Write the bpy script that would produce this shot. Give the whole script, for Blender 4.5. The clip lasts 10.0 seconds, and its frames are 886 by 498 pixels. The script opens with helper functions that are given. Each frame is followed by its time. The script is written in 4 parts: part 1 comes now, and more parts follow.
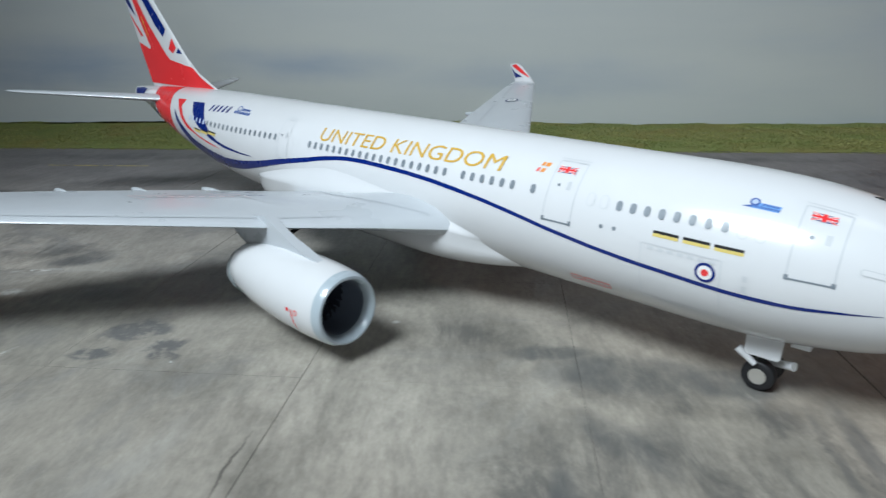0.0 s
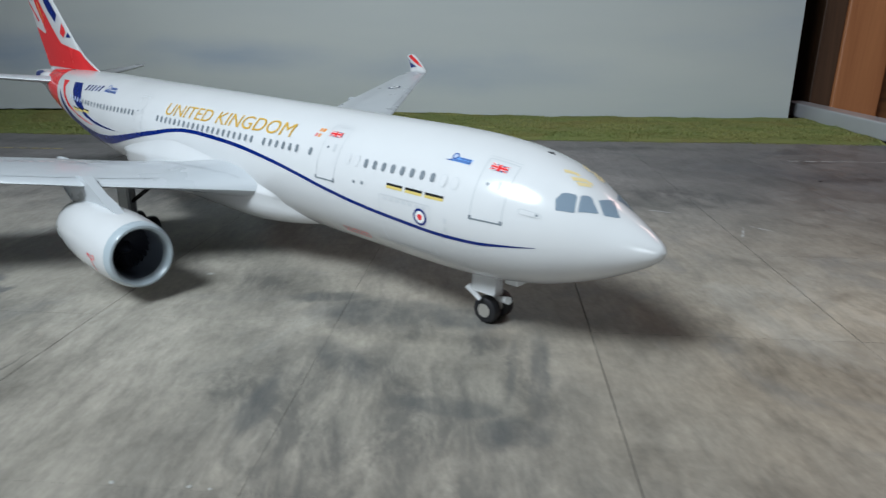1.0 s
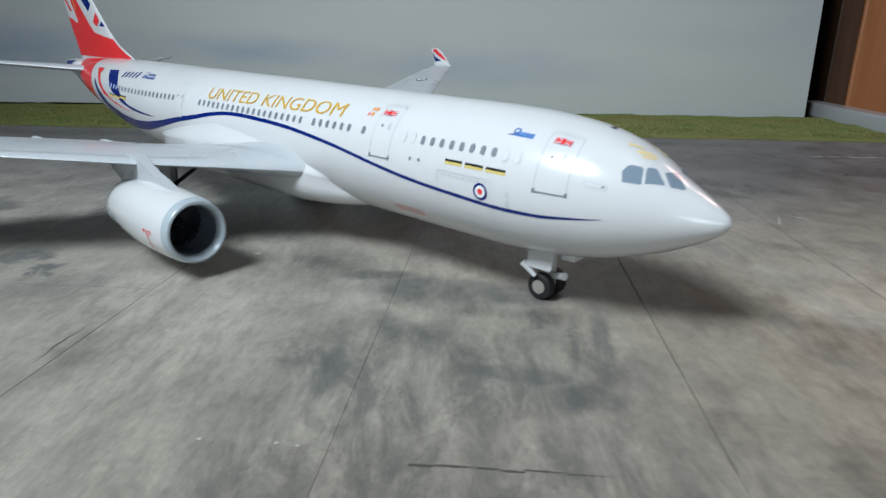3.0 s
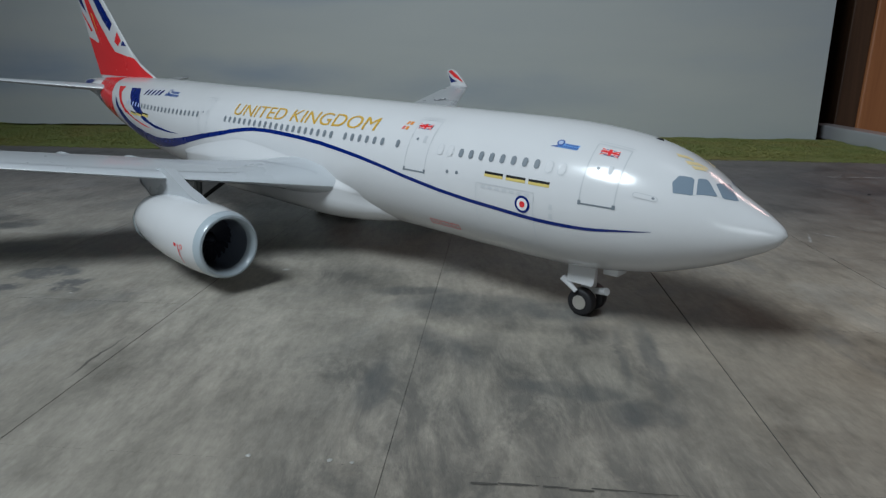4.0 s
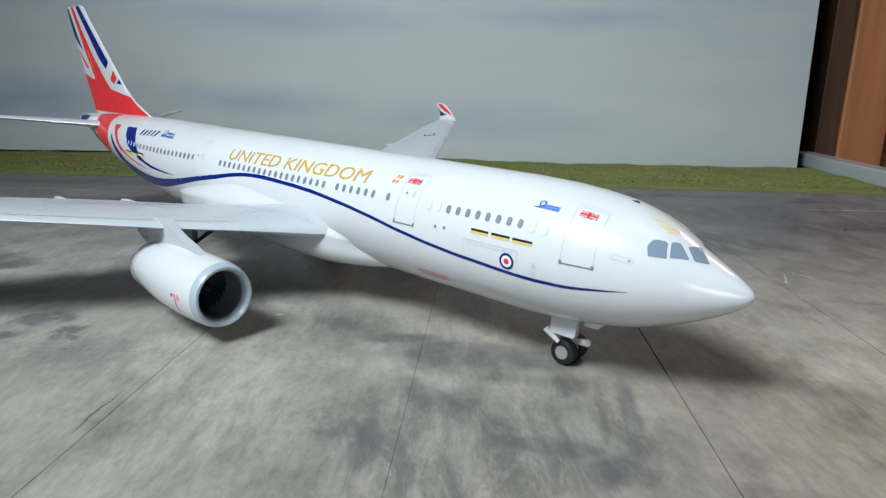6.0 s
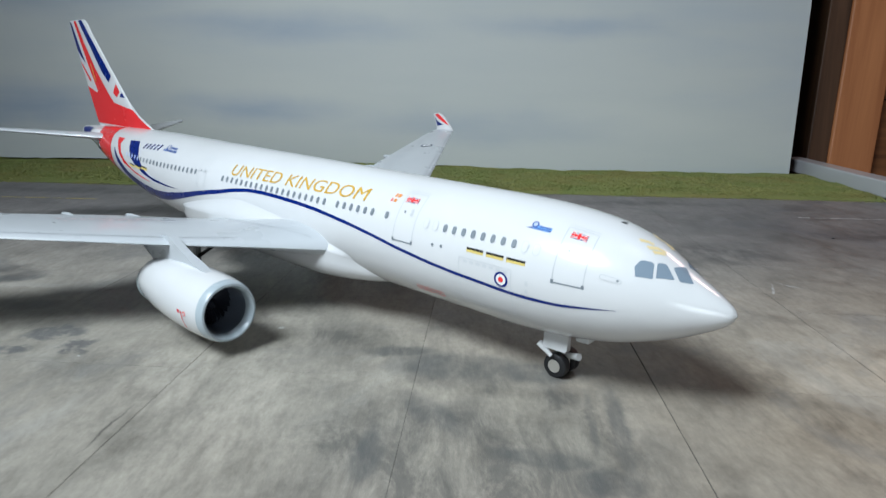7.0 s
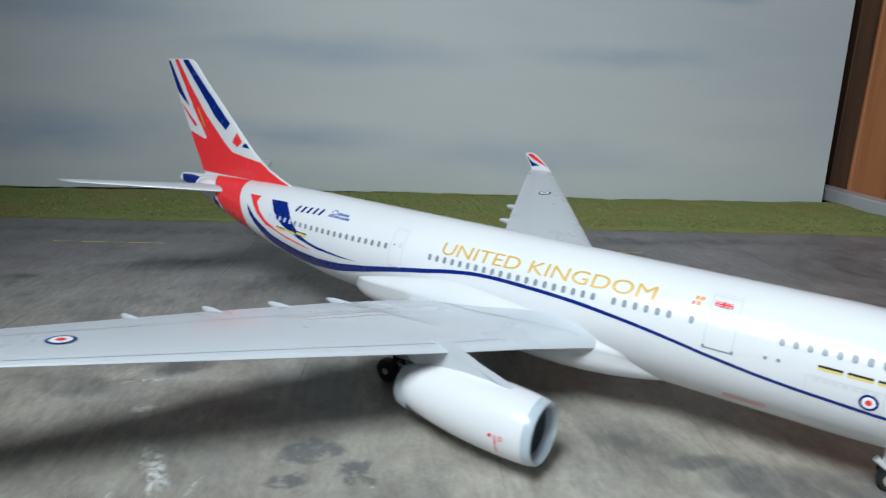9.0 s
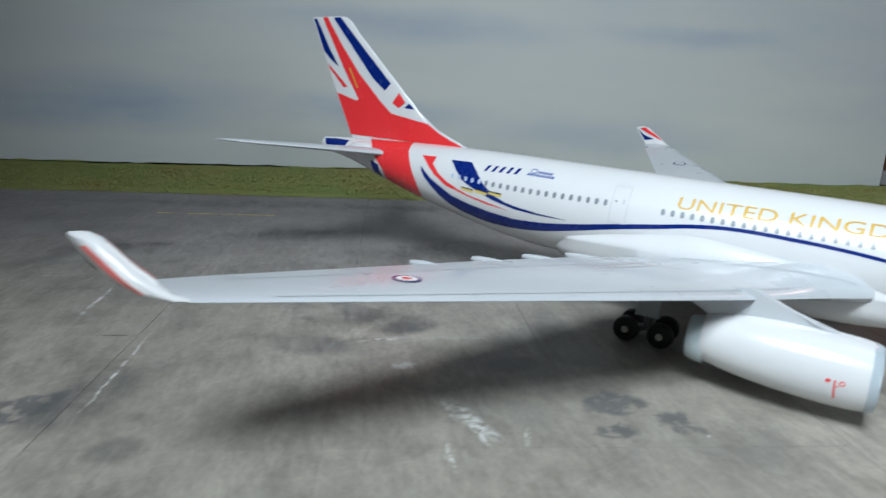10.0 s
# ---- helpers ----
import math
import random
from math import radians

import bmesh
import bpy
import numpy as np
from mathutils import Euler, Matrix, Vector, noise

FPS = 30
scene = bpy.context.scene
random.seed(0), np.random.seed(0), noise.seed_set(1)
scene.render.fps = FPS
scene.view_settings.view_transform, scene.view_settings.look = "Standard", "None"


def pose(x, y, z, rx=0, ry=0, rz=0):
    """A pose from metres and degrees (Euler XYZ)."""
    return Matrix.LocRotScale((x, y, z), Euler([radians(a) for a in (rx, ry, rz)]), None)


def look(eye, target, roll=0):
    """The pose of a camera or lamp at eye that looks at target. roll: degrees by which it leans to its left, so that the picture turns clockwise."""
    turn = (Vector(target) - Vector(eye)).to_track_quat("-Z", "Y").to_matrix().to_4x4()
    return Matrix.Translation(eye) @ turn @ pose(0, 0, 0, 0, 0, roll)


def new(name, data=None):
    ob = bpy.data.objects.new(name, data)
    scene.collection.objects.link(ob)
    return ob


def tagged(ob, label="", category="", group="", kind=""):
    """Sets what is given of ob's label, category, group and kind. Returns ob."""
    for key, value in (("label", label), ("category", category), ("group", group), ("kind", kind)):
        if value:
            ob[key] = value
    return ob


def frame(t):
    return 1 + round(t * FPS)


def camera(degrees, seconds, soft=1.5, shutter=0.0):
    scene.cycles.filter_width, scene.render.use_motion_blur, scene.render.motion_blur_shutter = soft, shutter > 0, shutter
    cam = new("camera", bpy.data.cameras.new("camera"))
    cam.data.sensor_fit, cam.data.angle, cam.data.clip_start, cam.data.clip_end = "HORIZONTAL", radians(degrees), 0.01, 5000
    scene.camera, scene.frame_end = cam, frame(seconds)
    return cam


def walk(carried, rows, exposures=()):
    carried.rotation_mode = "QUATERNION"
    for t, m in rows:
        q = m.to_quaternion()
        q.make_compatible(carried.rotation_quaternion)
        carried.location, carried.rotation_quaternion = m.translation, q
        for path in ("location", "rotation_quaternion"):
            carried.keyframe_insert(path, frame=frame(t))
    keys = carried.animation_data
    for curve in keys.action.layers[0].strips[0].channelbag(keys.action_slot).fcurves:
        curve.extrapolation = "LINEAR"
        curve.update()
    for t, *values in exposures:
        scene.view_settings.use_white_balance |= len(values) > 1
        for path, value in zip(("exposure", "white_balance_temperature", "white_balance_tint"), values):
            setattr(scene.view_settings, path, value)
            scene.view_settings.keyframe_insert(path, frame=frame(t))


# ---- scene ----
cam = camera(70.27, 10.0, 1.3, 0.35)
PATH = [
    (0, (0.02538, 0.03782, 0.06226), (0.02044, 0.32260, -0.03194), -0.72),
    (0.5, (0.04356, 0.03541, 0.06229), (0.04517, 0.32018, -0.03208), -0.54),
    (0.7, (0.05361, 0.02748, 0.05988), (0.05699, 0.31244, -0.03386), -0.25),
    (1, (0.07081, 0.01721, 0.05798), (0.07407, 0.30195, -0.03644), 0.09),
    (1.2, (0.07433, 0.01533, 0.05921), (0.07953, 0.30005, -0.03518), 0.27),
    (1.5, (0.07487, 0.01313, 0.06013), (0.07690, 0.29769, -0.03487), 0.18),
    (2, (0.07280, 0.00505, 0.06669), (0.07601, 0.29021, -0.02646), 0.49),
    (2.3, (0.06845, 0.00503, 0.06389), (0.07161, 0.28963, -0.03093), 0.64),
    (2.5, (0.06661, 0.00694, 0.06199), (0.06926, 0.29177, -0.03214), 0.72),
    (2.7, (0.06376, 0.01010, 0.05916), (0.06670, 0.29515, -0.03429), 0.54),
    (3, (0.05904, 0.01430, 0.05261), (0.06188, 0.29966, -0.03991), 0.48),
    (3.2, (0.05346, 0.01661, 0.04924), (0.05623, 0.30295, -0.04020), 0.50),
    (4.5, (0.05096, 0.01544, 0.05107), (0.05320, 0.30510, -0.02699), 0.54),
    (5, (0.05083, 0.01378, 0.05769), (0.05428, 0.30430, -0.01702), 0.61),
    (6.5, (0.05185, 0.01296, 0.05927), (0.05945, 0.30345, -0.01526), 0.81),
    (7, (0.05154, 0.00861, 0.06437), (0.05956, 0.29918, -0.00984), 0.74),
    (7.2, (0.03596, -0.01102, 0.08070), (0.04465, 0.27977, 0.00744), 0.78),
    (7.5, (0.02191, -0.03876, 0.08690), (0.02859, 0.25175, 0.01237), 0.63),
    (7.7, (0.01788, -0.03380, 0.09587), (0.02601, 0.25670, 0.02143), 0.75),
    (8, (0.00998, -0.01320, 0.09461), (0.02242, 0.27733, 0.02089), 0.91),
    (8.2, (-0.00182, -0.00399, 0.08998), (0.01669, 0.28612, 0.01586), 1.31),
    (8.5, (-0.01152, 0.02191, 0.08962), (0.01617, 0.31118, 0.01505), 1.53),
    (8.7, (-0.01932, 0.03199, 0.08290), (0.01468, 0.32048, 0.00796), 1.70),
    (9, (-0.03526, 0.03289, 0.08489), (0.00336, 0.32075, 0.00977), 1.76),
    (9.2, (-0.05063, 0.03288, 0.07881), (-0.00736, 0.32003, 0.00353), 2.21),
    (9.5, (-0.07622, 0.03813, 0.08044), (-0.02889, 0.32439, 0.00420), 2.39),
    (9.7, (-0.09089, 0.04695, 0.07491), (-0.03955, 0.33280, -0.00029), 2.43),
    (10, (-0.11039, 0.04790, 0.06841), (-0.05767, 0.33331, -0.00747), 2.54),
]
EXPOSURES = [(0.0, -0.1), (1.0, -0.2), (2.5, -0.1), (3.2, -0.2), (4.3, -0.9), (4.5, -0.75), (4.7, -0.4), (5.0, -0.04), (6.5, 0.04), (8.0, 0.0), (9.0, -0.05), (10.0, -0.03)]
walk(cam, [(t, look(eye, target, roll)) for t, eye, target, roll in PATH], EXPOSURES)


# ---- world and lights ----
world = bpy.data.worlds.new("room_air")
scene.world = world
world.use_nodes = True
world.node_tree.nodes["Background"].inputs[0].default_value = (0.80, 0.88, 1.0, 1)
world.node_tree.nodes["Background"].inputs[1].default_value = 0.003


def area_lamp(name, eye, target, size, watts, colour, spread):
    data = bpy.data.lights.new(name, "AREA")
    data.shape, data.size, data.energy, data.color, data.spread = "DISK", size, watts, colour, radians(spread)
    ob = new(name, data)
    ob.matrix_world = look(eye, target)
    return ob


area_lamp("desk_lamp_light", (-0.215, -0.10, 0.47), (0.165, 0.26, 0.0), 0.215, 1.64, (0.865, 0.98, 1.06), 100)
# added soft fill from above, mainly for the right half of the backdrop
area_lamp("ceiling_lamp_light", (0.45, 0.05, 1.5), (0.25, 0.4, 0.0), 0.40, 0.50, (0.92, 0.97, 1.05), 150)
area_lamp("side_lamp_light", (0.62, 0.45, 0.46), (0.2, 0.15, 0.0), 0.10, 0.15, (1.36, 0.86, 0.82), 130)
# added fill from low in front, to brighten the fuselage side and belly
area_lamp("window_light", (0.35, -1.0, 0.17), (0.1, 0.3, 0.03), 0.4, 1.3, (0.88, 0.98, 1.05), 140)


# ---- materials ----
def material(name, colour, rough=0.5, metal=0.0, coat=0.0):
    m = bpy.data.materials.new(name)
    m.use_nodes = True
    b = m.node_tree.nodes["Principled BSDF"]
    b.inputs["Base Color"].default_value = (*colour, 1)
    b.inputs["Roughness"].default_value = rough
    b.inputs["Metallic"].default_value = metal
    b.inputs["Coat Weight"].default_value = coat
    b.inputs["Coat Roughness"].default_value = 0.12
    if coat:
        b.inputs["Specular IOR Level"].default_value = 0.3
    return m


class Nodes:
    """Short hand for building a node material."""

    def __init__(self, m):
        self.t = m.node_tree
        self.b = self.t.nodes["Principled BSDF"]

    def add(self, kind, **props):
        n = self.t.nodes.new(kind)
        for key, value in props.items():
            setattr(n, key, value)
        return n

    def link(self, a, b):
        self.t.links.new(a, b)

    def place(self, scale=(1, 1, 1), turn=0.0):
        g = self.add("ShaderNodeNewGeometry")
        m = self.add("ShaderNodeMapping")
        m.inputs["Scale"].default_value = scale
        m.inputs["Rotation"].default_value = (0, 0, turn)
        self.link(g.outputs["Position"], m.inputs["Vector"])
        return m.outputs["Vector"]

    def noise(self, scale, detail=4.0, rough=0.55, vector=None, distortion=0.0):
        n = self.add("ShaderNodeTexNoise")
        n.inputs["Scale"].default_value, n.inputs["Detail"].default_value = scale, detail
        n.inputs["Roughness"].default_value, n.inputs["Distortion"].default_value = rough, distortion
        self.link(vector or self.place(), n.inputs["Vector"])
        return n.outputs["Fac"]

    def ramp(self, fac, stops):
        r = self.add("ShaderNodeValToRGB")
        while len(r.color_ramp.elements) < len(stops):
            r.color_ramp.elements.new(0.5)
        for e, (at, c) in zip(r.color_ramp.elements, stops):
            e.position = at
            e.color = (*c, 1) if not isinstance(c, (int, float)) else (c, c, c, 1)
        self.link(fac, r.inputs["Fac"])
        return r.outputs["Color"]

    def mix(self, fac, a, b, blend="MIX"):
        n = self.add("ShaderNodeMix", data_type="RGBA", blend_type=blend)
        for key, value in ((0, fac), (6, a), (7, b)):
            if isinstance(value, (int, float)):
                n.inputs[key].default_value = value
            elif isinstance(value, tuple):
                n.inputs[key].default_value = (*value, 1)
            else:
                self.link(value, n.inputs[key])
        return n.outputs[2]

    def math(self, op, a, b=0.0, clamp=False):
        n = self.add("ShaderNodeMath", operation=op, use_clamp=clamp)
        for i, value in enumerate((a, b)):
            if isinstance(value, (int, float)):
                n.inputs[i].default_value = value
            else:
                self.link(value, n.inputs[i])
        return n.outputs[0]

    def colour(self, socket):
        self.link(socket, self.b.inputs["Base Color"])

    def rough(self, socket):
        self.link(socket, self.b.inputs["Roughness"])

    def bump(self, height, strength, distance):
        n = self.add("ShaderNodeBump")
        n.inputs["Strength"].default_value, n.inputs["Distance"].default_value = strength, distance
        self.link(height, n.inputs["Height"])
        self.link(n.outputs["Normal"], self.b.inputs["Normal"])


    def blob(self, vector, x, y, rx, ry, turn=0.0, edge=0.55):
        """1 inside a stain round (x, y), falling to 0 at its rim."""
        m = self.add("ShaderNodeMapping", vector_type="TEXTURE")
        m.inputs["Location"].default_value = (x, y, 0)
        m.inputs["Rotation"].default_value = (0, 0, radians(turn))
        m.inputs["Scale"].default_value = (rx, ry, 1)
        self.link(vector, m.inputs["Vector"])
        n = self.add("ShaderNodeVectorMath", operation="LENGTH")
        self.link(m.outputs["Vector"], n.inputs[0])
        r = self.add("ShaderNodeMapRange", interpolation_type="SMOOTHSTEP")
        for i, v in ((1, edge), (2, 1.0), (3, 1.0), (4, 0.0)):
            r.inputs[i].default_value = v
        self.link(n.outputs["Value"], r.inputs[0])
        return r.outputs[0]

    def flat(self, wobble=0.0, scale=60.0):
        """The place on the ground, with z left out, its outline shaken by noise."""
        g = self.add("ShaderNodeNewGeometry")
        m = self.add("ShaderNodeVectorMath", operation="MULTIPLY")
        m.inputs[1].default_value = (1, 1, 0)
        self.link(g.outputs["Position"], m.inputs[0])
        out = m.outputs[0]
        if wobble:
            n = self.add("ShaderNodeTexNoise")
            n.inputs["Scale"].default_value, n.inputs["Detail"].default_value, n.inputs["Roughness"].default_value = scale, 5.0, 0.65
            self.link(out, n.inputs["Vector"])
            c = self.add("ShaderNodeVectorMath", operation="SUBTRACT")
            c.inputs[1].default_value = (0.5, 0.5, 0.5)
            self.link(n.outputs["Color"], c.inputs[0])
            k = self.add("ShaderNodeVectorMath", operation="MULTIPLY_ADD")
            k.inputs[1].default_value = (wobble, wobble, 0)
            self.link(c.outputs[0], k.inputs[0])
            self.link(out, k.inputs[2])
            out = k.outputs[0]
        return out


OIL = ((-0.047, 0.1685, 0.0095, 0.0058, 10), (-0.037, 0.160, 0.005, 0.0035, 30), (-0.052, 0.157, 0.006, 0.0028, 0), (-0.036, 0.1555, 0.004, 0.0025, 0), (-0.173, 0.178, 0.010, 0.006, 40))
GRIME_NEAR = ((0.075, 0.07, 0.06, 0.045, 0), (0.045, 0.085, 0.03, 0.03, 20), (0.052, 0.124, 0.013, 0.006, -40), (0.036, 0.118, 0.006, 0.01, 20), (0.073, 0.107, 0.014, 0.005, -20), (0.084, 0.101, 0.006, 0.009, 10), (0.046, 0.1, 0.01, 0.012, 0), (0.058, 0.146, 0.02, 0.011, -10), (0.079, 0.131, 0.009, 0.008, 0), (0.026, 0.166, 0.018, 0.012, 0))
GRIME_MIDDLE = ((0.165, 0.255, 0.05, 0.03, 10), (0.26, 0.29, 0.05, 0.02, 0), (0.0885, 0.118, 0.0022, 0.024, 3), (0.0444, 0.1558, 0.01, 0.004, 0), (0.055, 0.122, 0.03, 0.016, -10), (0.06, 0.105, 0.055, 0.035, 0), (0.035, 0.114, 0.012, 0.012, 0), (0.07, 0.137, 0.012, 0.006, 15), (0.03, 0.06, 0.03, 0.03, 0), (0.1, 0.06, 0.03, 0.04, 0), (0.13, 0.375, 0.15, 0.012, -4))
GRIME_LEFT = ((-0.19, 0.31, 0.04, 0.009, 8), (-0.12, 0.335, 0.06, 0.014, 2), (-0.07, 0.3, 0.03, 0.02, 30), (-0.105, 0.225, 0.02, 0.012, 20), (-0.09, 0.218, 0.015, 0.008, 20), (-0.11, 0.4, 0.2, 0.012, -4), (-0.03, 0.255, 0.05, 0.02, -30))
SCUFF = ((-0.085, 0.169, 0.0012, 0.007, 8), (-0.081, 0.160, 0.0011, 0.009, 12), (-0.080, 0.131, 0.0013, 0.007, 5), (-0.088, 0.152, 0.0008, 0.006, -4), (-0.071, 0.157, 0.001, 0.005, -20), (-0.1806, 0.245, 0.0009, 0.024, -1),
         (0.168, 0.207, 0.0006, 0.010, -25), (0.176, 0.213, 0.0006, 0.008, 40), (0.150, 0.235, 0.008, 0.0006, -30), (0.012, 0.172, 0.0015, 0.0012, 0), (-0.0965, 0.2085, 0.009, 0.0016, 10), (-0.081, 0.1645, 0.003, 0.013, 24), (-0.1598, 0.195, 0.0005, 0.03, -4), (-0.0925, 0.192, 0.0045, 0.003, 0))

DAMP = ((0.0895, 0.118, 0.0026, 0.024, -9), (0.0850, 0.122, 0.0012, 0.016, -9), (0.0525, 0.1255, 0.0048, 0.014, 35), (0.041, 0.110, 0.004, 0.012, -10), (0.073, 0.1085, 0.012, 0.004, -15), (0.083, 0.101, 0.008, 0.006, 0), (0.045, 0.156, 0.012, 0.0045, 0), (0.060, 0.1475, 0.022, 0.0105, -6),
        (-0.163, 0.18, 0.011, 0.020, -30), (-0.150, 0.160, 0.007, 0.006, 20), (-0.116, 0.207, 0.015, 0.009, -20), (-0.088, 0.217, 0.012, 0.006, 15), (-0.065, 0.19, 0.010, 0.006, 10), (0.077, 0.144, 0.017, 0.0075, -8))


def concrete():
    """Brushed, stained apron concrete."""
    m = material("apron_concrete", (0.3, 0.29, 0.27), 0.6)
    k = Nodes(m)
    big = k.noise(11, 4, 0.6)
    mid = k.noise(48, 6, 0.68, distortion=0.4)
    along = k.noise(90, 6, 0.66, k.place((1, 0.45, 1), radians(5.3)), 0.5)
    fine = k.noise(900, 3, 0.6, k.place((1, 0.5, 1), radians(5.3)))
    base = k.ramp(big, [(0.32, (0.249, 0.232, 0.200)), (0.52, (0.321, 0.298, 0.257)), (0.72, (0.404, 0.374, 0.324))])
    c = k.mix(1.0, base, k.ramp(mid, [(0.30, 0.66), (0.5, 1.0), (0.72, 1.13)]), "MULTIPLY")
    c = k.mix(0.45, c, k.ramp(along, [(0.30, 0.62), (0.5, 1.0), (0.70, 1.24)]), "MULTIPLY")
    c = k.mix(0.42, c, k.ramp(fine, [(0.3, 0.74), (0.7, 1.22)]), "MULTIPLY")
    # trowel marks, two ways
    brush = k.noise(430, 4, 0.65, k.place((1, 0.30, 1), radians(5.3)))
    some = k.ramp(k.noise(13, 5, 0.6), [(0.40, 0.25), (0.60, 0.75)])
    c = k.mix(some, c, k.ramp(brush, [(0.32, 0.68), (0.5, 1.0), (0.68, 1.2)]), "MULTIPLY")
    # broad warmer, slightly paler tint on the right, broken up by noise
    warm_tint = k.math("MULTIPLY", k.blob(k.place(), 0.20, 0.10, 0.22, 0.20, 0, 0.1), k.ramp(k.noise(14, 6, 0.62), [(0.35, 0.35), (0.62, 1.0)]))
    c = k.mix(warm_tint, c, k.mix(1.0, c, (1.13, 1.01, 0.90), "MULTIPLY"))
    cross = k.noise(300, 4, 0.65, k.place((1, 0.3, 1), radians(-38)))
    c = k.mix(0.32, c, k.ramp(cross, [(0.32, 0.74), (0.5, 1.0), (0.68, 1.2)]), "MULTIPLY")
    # damp bluish patches and pale worn ones with ragged rims
    damp = k.ramp(k.noise(15, 9, 0.66, distortion=1.2), [(0.54, 0.0), (0.62, 0.36)])
    c = k.mix(damp, c, (0.18, 0.182, 0.182))
    pale = k.ramp(k.noise(19, 9, 0.7, k.place((1, 0.7, 1), 0.6), 1.0), [(0.57, 0.0), (0.64, 0.2)])
    c = k.mix(pale, c, (0.47, 0.465, 0.44))
    info = k.add("ShaderNodeObjectInfo")
    c = k.mix(1.0, c, k.ramp(info.outputs["Random"], [(0.0, 0.93), (1.0, 1.05)]), "MULTIPLY")
    loose, tight, sharp = k.flat(0.03, 45), k.flat(0.009, 130), k.flat(0.0025, 180)
    thin = k.math("MULTIPLY", k.ramp(k.noise(130, 7, 0.75, k.place((1, 0.35, 1), radians(5.3)), 0.6), [(0.36, 0.05), (0.58, 1.0)]), 1.0)
    def total(spots, vector, edge):
        t = None
        for x, y, rx, ry, turn in spots:
            q = k.blob(vector, x, y, rx, ry, turn, edge)
            t = q if t is None else k.math("MAXIMUM", t, q)
        return t
    grime = k.math("MULTIPLY", total(GRIME_NEAR + GRIME_MIDDLE + GRIME_LEFT, loose, 0.2), thin)
    c = k.mix(k.math("MULTIPLY", grime, 0.72), c, (0.078, 0.077, 0.073))
    oil = k.math("MULTIPLY", total(OIL, tight, 0.6), k.ramp(k.noise(240, 5, 0.65), [(0.38, 0.1), (0.50, 1.0)]))
    c = k.mix(k.math("MULTIPLY", oil, 0.74), c, (0.085, 0.09, 0.098))
    damp = k.math("MULTIPLY", total(DAMP, sharp, 0.45), k.ramp(k.noise(150, 6, 0.7, k.place((1, 0.25, 1), radians(5.3))), [(0.34, 0.3), (0.60, 1.0)]))
    c = k.mix(k.math("MULTIPLY", damp, 0.72), c, (0.085, 0.089, 0.09))
    scuff = k.math("MULTIPLY", total(SCUFF, sharp, 0.2), k.ramp(k.noise(330, 4, 0.7), [(0.42, 0.0), (0.55, 1.0)]))
    c = k.mix(k.math("MULTIPLY", scuff, 0.9), c, (0.62, 0.62, 0.60))
    crack = k.blob(sharp, -0.0099, 0.1195, 0.0004, 0.0115, -6, 0.3)
    c = k.mix(k.math("MULTIPLY", crack, 0.8), c, (0.06, 0.055, 0.05))

    # the print turns darker and bluer towards its far side
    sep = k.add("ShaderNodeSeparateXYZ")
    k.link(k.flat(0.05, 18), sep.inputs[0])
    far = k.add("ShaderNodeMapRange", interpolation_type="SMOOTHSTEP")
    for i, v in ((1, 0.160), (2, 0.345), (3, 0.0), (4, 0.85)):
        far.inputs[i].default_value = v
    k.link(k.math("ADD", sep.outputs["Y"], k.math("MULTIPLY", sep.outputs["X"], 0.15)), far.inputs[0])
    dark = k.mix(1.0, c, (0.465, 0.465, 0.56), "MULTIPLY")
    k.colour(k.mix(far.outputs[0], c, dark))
    k.rough(k.ramp(mid, [(0.3, 0.36), (0.7, 0.58)]))
    k.bump(k.mix(0.6, fine, brush), 0.6, 0.0005)
    return m


def grass():
    """Dyed fibre turf, each blade its own tint."""
    m = material("static_grass", (0.1, 0.12, 0.03), 0.85)
    k = Nodes(m)
    g = k.add("ShaderNodeNewGeometry")
    blade = k.ramp(g.outputs["Random Per Island"], [(0.0, (0.21, 0.225, 0.075)), (0.3, (0.30, 0.318, 0.105)), (0.7, (0.37, 0.378, 0.13)), (1.0, (0.48, 0.47, 0.19))])
    patch = k.noise(26, 4, 0.6)
    c = k.mix(k.ramp(patch, [(0.42, 0.0), (0.62, 0.6)]), blade, (0.21, 0.28, 0.085))
    dry = k.ramp(k.noise(17, 3, 0.6, k.place((1, 1.6, 1))), [(0.52, 0.0), (0.70, 0.5)])
    c = k.mix(dry, c, (0.30, 0.225, 0.075))
    k.colour(c)
    # thin fibres let light through
    thin, both = k.add("ShaderNodeBsdfTranslucent"), k.add("ShaderNodeMixShader")
    k.link(c, thin.inputs["Color"])
    both.inputs[0].default_value = 0.2
    k.link(k.b.outputs[0], both.inputs[1])
    k.link(thin.outputs[0], both.inputs[2])
    k.link(both.outputs[0], m.node_tree.nodes["Material Output"].inputs["Surface"])
    return m


BLUE = ((-0.26, 0.048, 0.16, 0.024, 1.0), (-0.08, 0.045, 0.12, 0.018, 0.8), (0.16, 0.109, 0.12, 0.013, 0.7), (0.235, 0.152, 0.04, 0.008, 0.9), (-0.06, 0.107, 0.15, 0.016, 0.75), (0.09, 0.036, 0.17, 0.021, 0.55), (-0.24, 0.125, 0.2, 0.022, 0.75), (-0.30, 0.20, 0.1, 0.014, 0.6))


